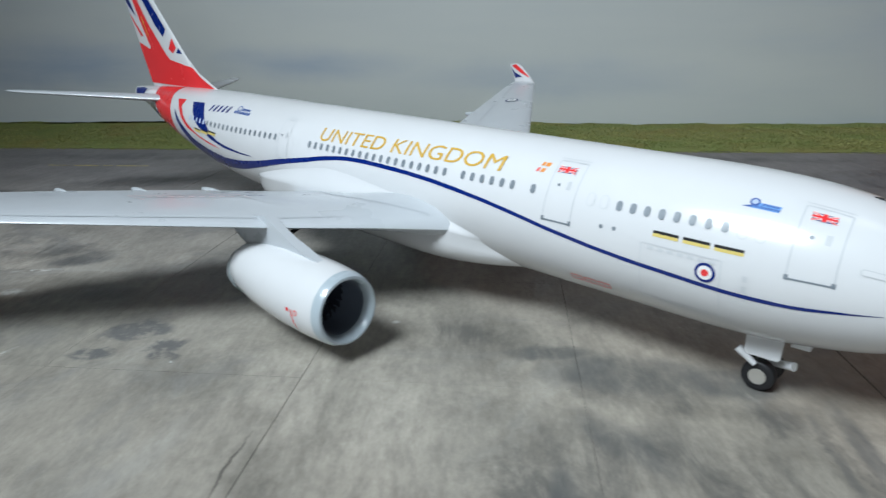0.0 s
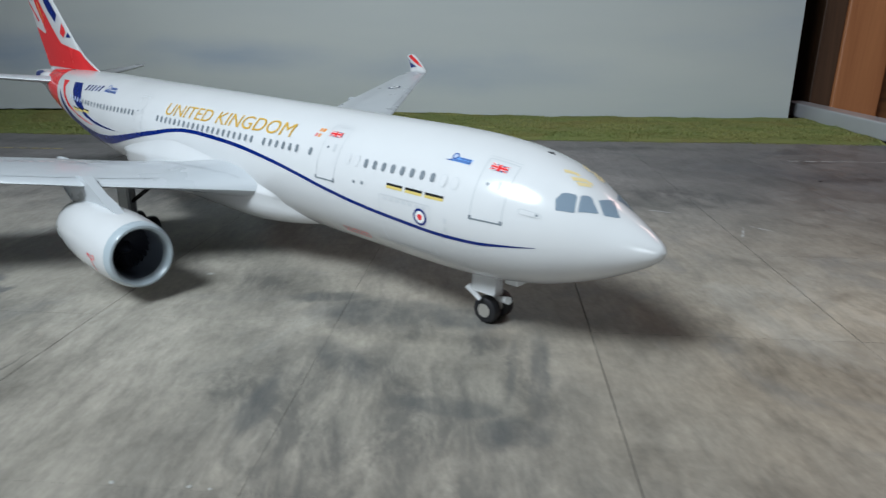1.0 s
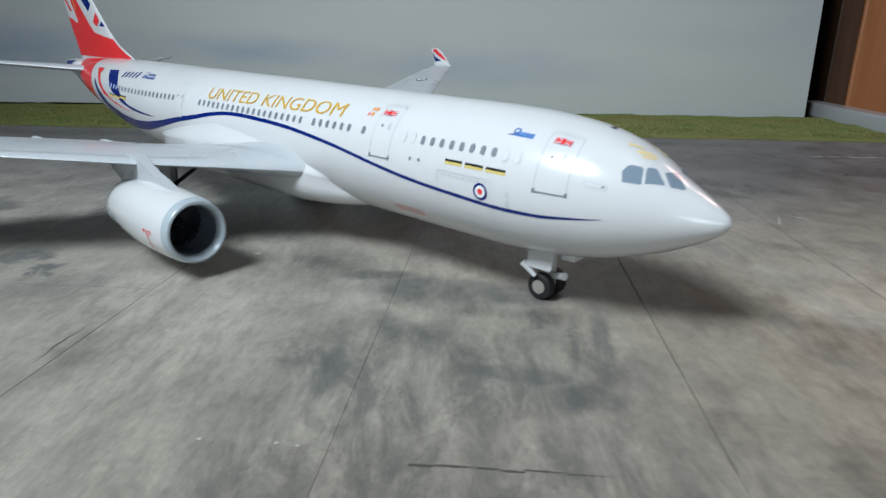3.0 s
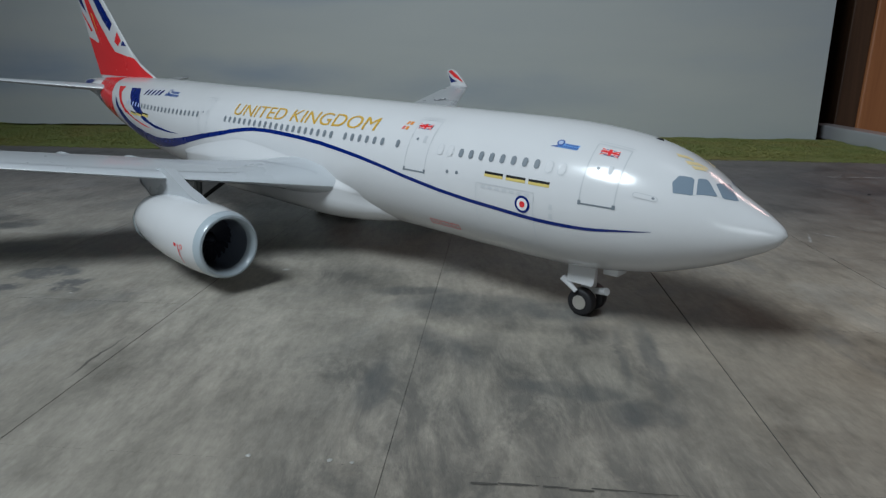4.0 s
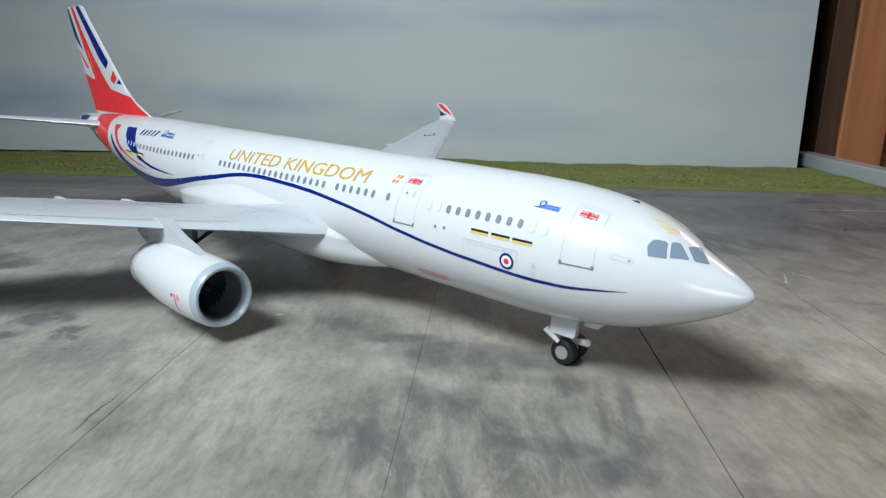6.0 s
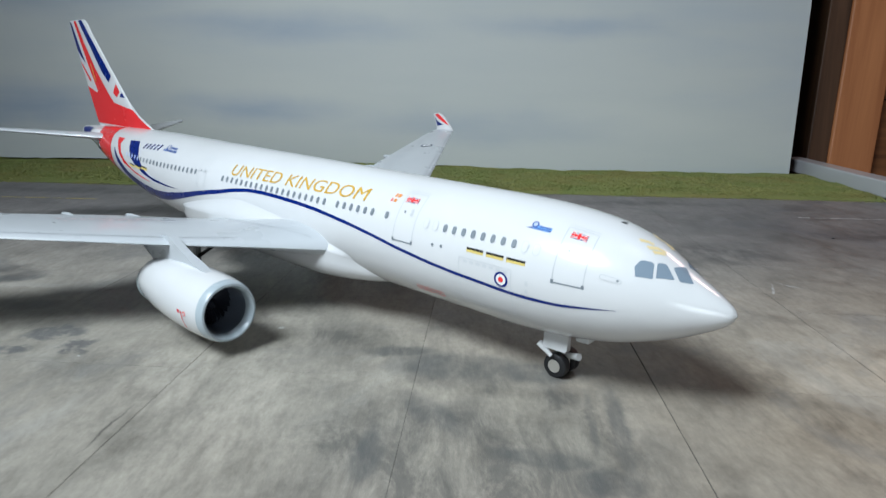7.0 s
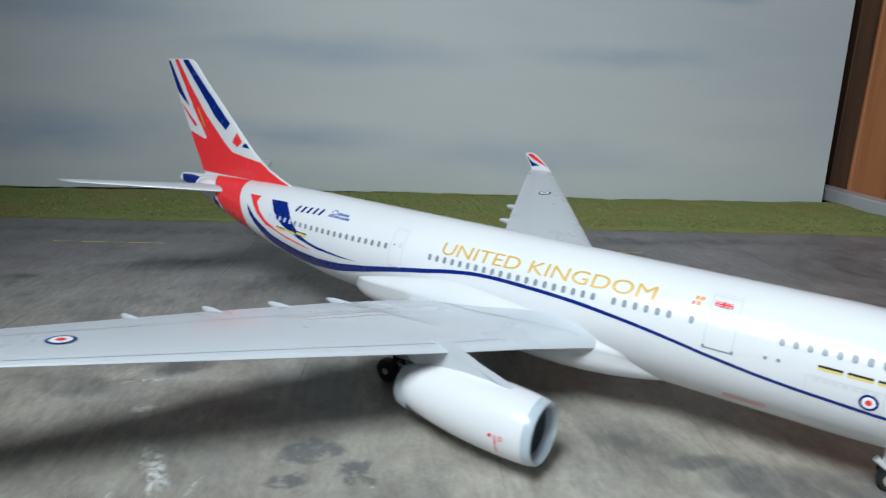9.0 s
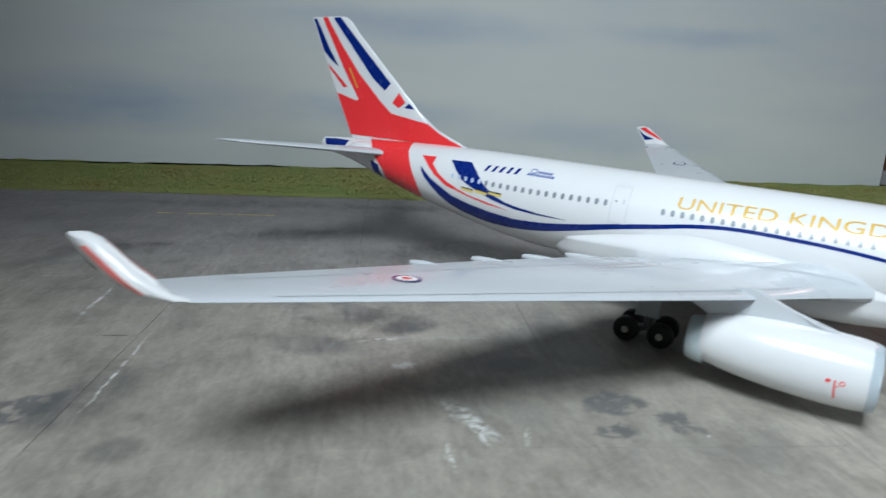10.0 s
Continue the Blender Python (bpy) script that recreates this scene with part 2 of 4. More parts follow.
def painted_sky():
    """Brushed grey-blue sky on board."""
    m = material("painted_sky_board", (0.42, 0.46, 0.48), 0.5)
    k = Nodes(m)
    streak = k.noise(3.2, 5, 0.55, k.place((1.2, 1, 7)))
    wide = k.noise(1.8, 3, 0.5, k.place((1, 1, 3.5)))
    c = k.ramp(streak, [(0.30, (0.43, 0.475, 0.515)), (0.48, (0.51, 0.533, 0.522)), (0.70, (0.567, 0.58, 0.552))])
    c = k.mix(0.4, c, k.ramp(wide, [(0.3, (0.445, 0.49, 0.525)), (0.7, (0.55, 0.575, 0.565))]))
    g = k.add("ShaderNodeNewGeometry")
    sep = k.add("ShaderNodeSeparateXYZ")
    k.link(g.outputs["Position"], sep.inputs[0])
    wob = k.math("MULTIPLY", k.math("SUBTRACT", k.noise(9, 4, 0.6), 0.5), 0.03)
    comb = k.add("ShaderNodeCombineXYZ")
    k.link(sep.outputs["X"], comb.inputs[0])
    k.link(k.math("ADD", sep.outputs["Z"], wob), comb.inputs[1])
    t = None
    for x, z, rx, rz, deep in BLUE:
        q = k.math("MULTIPLY", k.blob(comb.outputs[0], x, z, rx, rz, 0, 0.0), deep)
        t = q if t is None else k.math("MAXIMUM", t, q)
    t = k.math("MULTIPLY", t, k.ramp(k.noise(12, 4, 0.6, k.place((1, 1, 5))), [(0.3, 0.4), (0.65, 0.78)]))
    k.colour(k.mix(t, c, (0.25, 0.325, 0.45)))
    k.bump(k.noise(900, 2), 0.08, 0.0002)
    return m


def wood(name, dark, light, rough=0.45, grain=(26, 26, 1.6)):
    m = material(name, light, rough)
    k = Nodes(m)
    v = k.place(grain)
    c = k.ramp(k.noise(3.0, 6, 0.6, v, 1.2), [(0.3, dark), (0.7, light)])
    knots = k.ramp(k.noise(9, 2, 0.5, k.place((1.6, 1.6, 0.7))), [(0.28, 0.45), (0.36, 1.0)])
    k.colour(k.mix(1.0, c, knots, "MULTIPLY"))
    k.bump(k.noise(4.0, 5, 0.6, v), 0.2, 0.0005)
    return m


def gloss_white(name, colour, rough=0.22, coat=0.6):
    m = material(name, colour, rough, 0.0, coat)
    k = Nodes(m)
    k.colour(k.mix(1.0, colour, k.ramp(k.noise(30, 4), [(0.3, 0.965), (0.7, 1.02)]), "MULTIPLY"))
    k.rough(k.ramp(k.noise(60, 5), [(0.3, rough * 0.8), (0.7, rough * 1.3)]))
    return m


CONCRETE, SKY = concrete(), painted_sky()
ROADMARK = material("worn_yellow_line", (0.58, 0.47, 0.14), 0.6)
WHITEMARK = material("worn_white_line", (0.66, 0.66, 0.66), 0.6)
VOID = material("unlit_gap_black", (0.030, 0.025, 0.032), 0.7)
WOOD = wood("varnished_pine", (0.36, 0.132, 0.054), (0.58, 0.245, 0.105), 0.4, (14, 14, 0.9))
# darker copy of the pine: the post's shaded side as a colour
SHADEDWOOD = wood("post_shade_brown", (0.045, 0.022, 0.012), (0.13, 0.066, 0.036), 0.5, (14, 14, 0.9))
WOODFLAT = wood("varnished_pine_flat", (0.10, 0.04, 0.018), (0.24, 0.10, 0.04), 0.45, (1.6, 26, 26))
RAIL = gloss_white("grey_painted_strip", (0.44, 0.45, 0.475), 0.4)
WHITE = gloss_white("gloss_white_paint", (0.66, 0.67, 0.685), 0.2)
WINGGREY = gloss_white("wing_grey_paint", (0.48, 0.51, 0.54), 0.30, 0.35)
RED = gloss_white("gloss_red_paint", (0.80, 0.04, 0.045), 0.25)
NAVY = gloss_white("gloss_navy_paint", (0.003, 0.018, 0.16), 0.25, 0.3)
GOLD = material("gold_lettering", (0.60, 0.365, 0.05), 0.4)
GREYDECAL = material("window_grey_print", (0.19, 0.22, 0.25), 0.35)
FAINT = material("faint_grey_line", (0.50, 0.52, 0.54), 0.4)
BLACK = material("black_print", (0.01, 0.01, 0.012), 0.4)
ORANGE = material("orange_print", (0.75, 0.28, 0.06), 0.4)
PALERED = material("pale_red_print", (0.75, 0.16, 0.15), 0.4)
LOGOBLUE = material("blue_print", (0.03, 0.09, 0.32), 0.4)
LOGOPALE2 = material("sky_blue_print", (0.14, 0.33, 0.68), 0.4)
PALEGOLD = material("pale_gold_print", (0.74, 0.61, 0.33), 0.4)
PRINTWHITE = material("white_print", (0.80, 0.80, 0.80), 0.3)
PANELGREY = material("panel_line_grey", (0.43, 0.46, 0.49), 0.45)
FAINTER = material("fainter_grey_line", (0.55, 0.57, 0.59), 0.4)
JOINT = material("joint_dirt", (0.085, 0.08, 0.072), 0.8)
YELLOW = material("cream_yellow_print", (0.65, 0.52, 0.16), 0.4)
SILVER = material("brushed_lip_metal", (0.52, 0.60, 0.63), 0.32, 0.25)
LIP = gloss_white("pale_blue_grey_lip", (0.40, 0.465, 0.51), 0.25)
GREYMETAL = material("grey_metal", (0.30, 0.32, 0.34), 0.4, 0.6)
HUB = material("hub_metal", (0.62, 0.60, 0.56), 0.35, 0.8)
TYRE = material("tyre_rubber", (0.010, 0.010, 0.012), 0.5)
DARKFAN = material("dark_fan", (0.009, 0.011, 0.019), 0.6)
DUCT = material("grey_intake_duct", (0.11, 0.13, 0.165), 0.3)
GLASSGREY = material("cockpit_glass_print", (0.205, 0.265, 0.33), 0.15)
GRASS = grass()
PLASTER = wood("grey_plaster", (0.36, 0.355, 0.34), (0.40, 0.395, 0.38), 0.8, (2, 2, 2))


# ---- building helpers ----
def mesh_of(bm, name, mat, smooth=True):
    me = bpy.data.meshes.new(name)
    bm.to_mesh(me)
    bm.free()
    me.materials.append(mat)
    if smooth:
        me.polygons.foreach_set("use_smooth", [True] * len(me.polygons))
        me.set_sharp_from_angle(angle=radians(38))
    return me


def part(name, bm, mat, parent, label="", smooth=True):
    ob = new(name, mesh_of(bm, name, mat, smooth))
    ob.parent = parent
    if label:
        ob["label"] = label
    return ob


def box_bm(lo, hi, bevel=0.0):
    bm = bmesh.new()
    bmesh.ops.create_cube(bm, size=1.0)
    lo, hi = Vector(lo), Vector(hi)
    for v in bm.verts:
        v.co = Vector([(a + b) / 2 + c * (b - a) for a, b, c in zip(lo, hi, v.co)])
    if bevel:
        bmesh.ops.bevel(bm, geom=bm.edges[:], offset=bevel, segments=2, affect="EDGES", profile=0.6)
    return bm


def loft(rings, close_start=True, close_end=True):
    """A skin over rings of points, each ring closed."""
    bm = bmesh.new()
    rows = [[bm.verts.new(p) for p in ring] for ring in rings]
    n = len(rows[0])
    for a, b in zip(rows, rows[1:]):
        for i in range(n):
            bm.faces.new((a[i], a[(i + 1) % n], b[(i + 1) % n], b[i]))
    if close_start:
        bm.faces.new(rows[0][::-1])
    if close_end:
        bm.faces.new(rows[-1])
    bmesh.ops.recalc_face_normals(bm, faces=bm.faces[:])
    return bm


# ---- the base board, backdrop and wood behind ----
TILT = radians(-5.3)          # the printed apron lies slightly askew to the backdrop
turn = pose(0, 0, 0, 0, 0, -5.3)


def structure(name, bm, mat, label, smooth=False):
    ob = new(name, mesh_of(bm, name, mat, smooth))
    tagged(ob, label, name.split("_")[0], kind="structure")
    return ob


WALL_Y = 0.4937
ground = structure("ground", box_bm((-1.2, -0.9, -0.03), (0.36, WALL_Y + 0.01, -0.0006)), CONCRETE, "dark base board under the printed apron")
bm = box_bm((-1.2, WALL_Y, -0.03), (0.335, WALL_Y + 0.004, 0.45))
for v in bm.verts:
    v.co.x -= 0.016 * v.co.z if v.co.x > 0 else 0.0     # its free edge is cut a little out of square
structure("backdrop", bm, SKY, "grey-blue painted cloudy sky backdrop board")
# added panel: the darkness of the unlit gap is its near-black colour
structure("wall_dark", box_bm((0.0, 0.70, -0.2), (0.9, 0.72, 1.2)), VOID, "black unlit space behind the backdrop")
structure("wall_post", box_bm((0.39, 0.533, -0.05), (0.4285, 0.566, 1.0), 0.0015), WOOD, "varnished orange-brown timber post")
# added strip over the post's left face, its shade put into the colour
structure("wall_batten", box_bm((0.372, 0.5345, -0.05), (0.3897, 0.5655, 1.0), 0.001), SHADEDWOOD, "dark brown strip in place of the post's shaded side face")
for i in range(9):
    z = -0.05 + 0.11 * i
    structure("wall_board_%d" % (i + 1), box_bm((0.4285, 0.546, z), (1.1, 0.562, z + 0.109), 0.001), WOODFLAT, "brown varnished horizontal board")
rail = structure("trim_rail", box_bm((0.0, -0.36, 0.0022), (0.0138, 0.112, 0.0126), 0.0011), RAIL, "light grey painted edging strip along the base board")
rail.matrix_world = pose(0.337, 0.42, 0, 0, 0, -7.1)

# plain room that closes the place
for name, lo, hi in (("wall_west", (-2.3, -2.4, -0.03), (-2.2, 1.7, 1.8)), ("wall_east", (2.2, -2.4, -0.03), (2.3, 1.7, 1.8)), ("wall_south", (-2.2, -2.4, -0.03), (2.2, -2.3, 1.8)), ("wall_north", (-2.2, 1.6, -0.03), (2.2, 1.7, 1.8))):
    structure(name, box_bm(lo, hi), PLASTER, "plain grey plaster wall of the room")
structure("floor", box_bm((-2.3, -2.4, -0.13), (2.3, 1.7, -0.0305)), WOODFLAT, "brown wooden surface under the base board")
structure("ceiling", box_bm((-2.3, -2.4, 1.8), (2.3, 1.7, 1.9)), PLASTER, "plain grey plaster ceiling")


# ---- the model airliner: lengths along it and heights in metres of the real aircraft, at 1:200 ----
K = 0.005
NOSE = (0.1096, 0.1198)
HEADING = -42.4
airplane = new("model_airplane")
airplane.matrix_world = pose(NOSE[0], NOSE[1], 0, 0, 0, HEADING)
tagged(airplane, "glossy white model airliner with red tail, navy stripe and gold lettering", "model airplane")


def P(s, y, z):
    """Metres behind the nose, to the left, above the ground, as a place in the model."""
    return Vector((-s * K, y * K, z * K))


def curve(xs, ys):
    """A smooth curve through points that does not overshoot."""
    x, y = np.array(xs, float), np.array(ys, float)
    h, d = np.diff(x), np.diff(y) / np.diff(x)
    m = np.zeros(len(x))
    for i in range(1, len(x) - 1):
        if d[i - 1] * d[i] > 0:
            w1, w2 = 2 * h[i] + h[i - 1], h[i] + 2 * h[i - 1]
            m[i] = (w1 + w2) / (w1 / d[i - 1] + w2 / d[i])
    m[0], m[-1] = d[0], d[-1]

    def at(v):
        v = min(max(v, x[0]), x[-1])
        i = min(int(np.searchsorted(x, v, side="right")) - 1, len(x) - 2)
        t = (v - x[i]) / h[i]
        return float(y[i] * (1 + 2 * t) * (1 - t) ** 2 + h[i] * m[i] * t * (1 - t) ** 2 + y[i + 1] * t * t * (3 - 2 * t) + h[i] * m[i + 1] * t * t * (t - 1))
    return at


R = 3.05
TOP = curve((-0.2, -0.1, 0.2, 1.0, 1.5, 2.0, 3.0, 4.0, 5.0, 6.2, 8.0, 10.0, 42, 48, 53, 57, 60.0),
            (-0.14, 0.04, 0.29, 0.78, 1.06, 1.42, 2.02, 2.42, 2.68, 2.86, 3.0, R, R, 3.0, 2.82, 2.60, 2.38))
BOT = curve((-0.2, -0.1, 0.2, 1.0, 2.0, 3.0, 4.0, 5.0, 6.5, 8.5, 10.0, 36, 39, 42, 46, 50, 54, 57, 60.0),
            (-0.20, -0.42, -0.70, -1.19, -1.69, -2.08, -2.42, -2.64, -2.87, -3.02, -R, -R, -2.98, -2.7, -2.0, -1.12, -0.05, 0.8, 1.35))
WID = curve((-0.2, -0.1, 0.2, 1.0, 2.0, 3.0, 4.0, 5.0, 6.2, 8.0, 10.0, 38, 42, 46, 50, 54, 57, 60.0),
            (0.03, 0.24, 0.52, 1.08, 1.67, 2.12, 2.45, 2.68, 2.87, 3.01, R, R, 2.98, 2.72, 2.25, 1.6, 1.02, 0.55))


def ZC(s):
    """Height of the fuselage axis: the model stands slightly nose-down."""
    return 5.28 + 0.03 * (s - 15)


def skin(s, phi, out=0.0, side=-1):
    """The fuselage's surface at s metres behind the nose and phi degrees above its middle, on the right side (-1) or left (1)."""
    t, b, w = TOP(s), BOT(s), WID(s)
    a = radians(phi)
    return P(s, side * (w + out) * math.cos(a), ZC(s) + (t + b) / 2 + ((t - b) / 2 + out) * math.sin(a))


def build_fuselage():
    st = [-0.2, -0.195, -0.18, -0.15, -0.1, -0.04, 0.05, 0.15, 0.27, 0.4, 0.55, 0.7, 0.87] + list(np.arange(1.05, 8, 0.2)) + [8.3, 8.8, 9.4, 10]
    st += list(np.arange(11.0, 36, 1.0)) + list(np.arange(36, 59.8, 0.5)) + [59.9, 60.0]
    rings = [[skin(s, a) for a in np.arange(0, 360, 3.75)] for s in st]
    return part("fuselage", loft(rings), WHITE, airplane, "glossy white fuselage")


fuselage = build_fuselage()


FAIRING_TOP = curve((15, 28, 30, 31.3, 33.6, 36, 38.5), (14, 10, 6, 1.5, -7.5, -19, -32))   # degrees, just under the stripe


def build_belly():
    st = list(np.linspace(15.6, 36.4, 40)) + [36.9, 37.4, 37.8, 38.1, 38.35]
    rings = []
    for s in st:
        f = math.sin(math.pi / 2 * min((s - 15.6) / 7.5, 1)) ** 0.8
        if s > 31:
            f = max(0.0, 1 - ((s - 31) / 7.4) ** 3.2) ** 0.5
        w, low = 1.0 + 2.4 * f, -2.45 - 1.0 * f
        aft = min(1.0, max(0.0, (s - 16) / 14))
        mid, top = -2.2 + 0.9 * f, -2.2 + f * (1.35 + 1.3 * aft * aft * (3 - 2 * aft))
        top = min(top, R * math.sin(radians(FAIRING_TOP(s))))
        mid = min(mid, top - 0.12)
        body = lambda h: R * math.sqrt(max(0.02, 1 - (h / R) ** 2))
        half = []
        for i in range(11):           # from the keel out to the widest level
            c, d = math.sin(math.pi / 2 * i / 10), -math.cos(math.pi / 2 * i / 10)
            half.append((w * c ** 0.72, mid + (mid - low) * math.copysign(abs(d) ** 0.72, d)))
        for i in range(1, 11):        # then up, easing into the fuselage side
            t = i / 10
            h = mid + (top - mid) * t
            half.append((body(h) + (w - body(mid)) * (1 - t * t * (3 - 2 * t)) - 0.03 * t, h))
        ring = [P(s, x, ZC(s) + h) for x, h in half] + [P(s, -x, ZC(s) + h) for x, h in half[:0:-1]]
        rings.append(ring)
    return part("belly_fairing", loft(rings), WHITE, airplane)


build_belly()


def airfoil(n=16):
    """Points round a wing section of chord 1 and thickness 1, from the trailing edge over the top."""
    xs = [(1 - math.cos(math.pi * i / n)) / 2 for i in range(n + 1)]
    t = lambda x: 5 * (0.2969 * x ** 0.5 - 0.126 * x - 0.3516 * x * x + 0.2843 * x ** 3 - 0.1015 * x ** 4)
    up = [(x, t(x) * 0.68) for x in xs[::-1]]
    low = [(x, -t(x) * 0.36) for x in xs[1:-1]]
    return up + low


FOIL = airfoil()
EVEN = [(x, y / (1.36 if y > 0 else 0.72)) for x, y in FOIL]
WING = {  # metres out: leading edge, chord, thickness
    2.0: (19.35, 12.35, 0.19), 3.2: (20.4, 11.7, 0.18), 6.0: (22.65, 10.4, 0.14), 9.7: (25.15, 9.2, 0.125),
    15.0: (28.8, 7.7, 0.122), 22.0: (33.57, 5.5, 0.122), 27.0: (37.0, 3.9, 0.125), 29.2: (38.5, 3.0, 0.13)}
RISE = {-1: 0.110, 1: 0.160}   # the model leans a little to its right


def slim(y, side):
    """The left half wing is cast a little narrower than the right one."""
    return 1 - 0.12 * min(1.0, max(0.0, (y - 4) / 8)) if side > 0 else 1.0


def wing_at(y, side):
    ks = sorted(WING)
    le, c, th = [float(np.interp(y, ks, [WING[k][i] for k in ks])) for i in range(3)]
    return le, c * slim(y, side), 4.2 + RISE[side] * (y - 3.2), th


def wing_twist(y):
    return float(np.interp(y, (2, 9, 14, 29), (0.3, -1.8, -1.9, -1.1)))


def root_swell(y):
    """How much thicker the wing is where it meets the fuselage."""
    return 1 + 0.85 * min(1.0, max(0.0, 1 - (y - 2.6) / 5.5)) ** 1.6


def root_shape(x):
    """Where along the chord the root is thickened: full and blunt in front, little behind."""
    t = min(1.0, max(0.0, (x - 0.16) / 0.5))
    return min(1.0, 0.35 + x / 0.08) * (1 - 0.62 * t * t * (3 - 2 * t))


def wing_ring(le, y, z, chord, thick, cant=0.0, twist=0.0, swell=1.0):
    ring = []
    for x, h in FOIL:
        up = h * (1 + (swell - 1) * (root_shape(x) if h > 0 else 1.0)) * thick * chord - math.sin(radians(twist)) * (x - 0.3) * chord
        ring.append((le + x * chord, y - up * math.sin(radians(cant)), z + up * math.cos(radians(cant))))
    return ring


WINGLET = ((38.5, 29.2, 0, 3.0, 0), (38.75, 29.5, 0.06, 2.75, 25), (39.2, 29.85, 0.3, 2.55, 52), (39.85, 30.15, 0.75, 2.3, 66), (41.0, 30.45, 1.6, 1.75, 70), (41.35, 30.5, 1.74, 1.2, 70))
WINGLET_THICK = curve((0, 0.06, 0.3, 0.75, 1.74), (0.13, 0.24, 0.5, 0.62, 0.66))


def build_wing(side):
    ys = [2.0, 2.6, 3.2, 4.5, 6, 7.5, 8.7, 9.7, 10.7, 12.5, 15, 18, 22, 25, 27, 28.2, 29.2]
    rings = []
    for y in ys:
        le, c, z, th = wing_at(y, side)
        rings.append([P(s, side * q, h) for s, q, h in wing_ring(le, y, z, c, th, 0, wing_twist(y), root_swell(y))])
    wing = part("wing", loft(rings), WINGGREY, airplane, "pale grey wing")
    rings = []
    tip = wing_at(29.2, side)[2]
    for le, y, up, c, cant in WINGLET:
        z = tip + up
        rings.append([P(s, side * q, h) for s, q, h in wing_ring(le, y, z, c * slim(y, side), WINGLET_THICK(up), cant)])
    part("winglet", loft(rings), WHITE, wing, "upturned white winglet with red and navy stripes")
    for y, l in ((7.45, 3.5), (10.8, 3.2), (14.1, 2.9), (17.7, 2.5)):
        le, c, z, th = wing_at(y, side)
        te = le + c
        z -= math.sin(radians(wing_twist(y))) * 0.7 * c
        rings = []
        for i in range(11):
            u = i / 10
            r = max(0.03, 0.33 * math.sin(math.pi * (0.06 + 0.9 * u)) ** 0.55)
            s = te - l * 0.72 + l * (1.16 if side < 0 else 1.02) * u
            rings.append([P(s, side * (y + r * 0.72 * math.cos(a)), z - 0.42 + 0.28 * u + r * math.sin(a)) for a in np.linspace(0, 2 * math.pi, 12, endpoint=False)])
        part("flap_fairing", loft(rings), WINGGREY, wing)
    return wing


wings = [build_wing(-1), build_wing(1)]


def revolve(profile, y, z, slope, n=40):
    """A skin of revolution round an engine's axis: profile of (s, radius)."""
    s0 = profile[0][0]
    bm = bmesh.new()
    rows = [[bm.verts.new(P(s, y + r * math.cos(a), z + slope * (s - s0) + r * math.sin(a))) for a in np.linspace(0, 2 * math.pi, n, endpoint=False)] for s, r in profile]
    for a, b in zip(rows, rows[1:]):
        for i in range(n):
            bm.faces.new((a[i], a[(i + 1) % n], b[(i + 1) % n], b[i]))
    bmesh.ops.recalc_face_normals(bm, faces=bm.faces[:])
    return bm


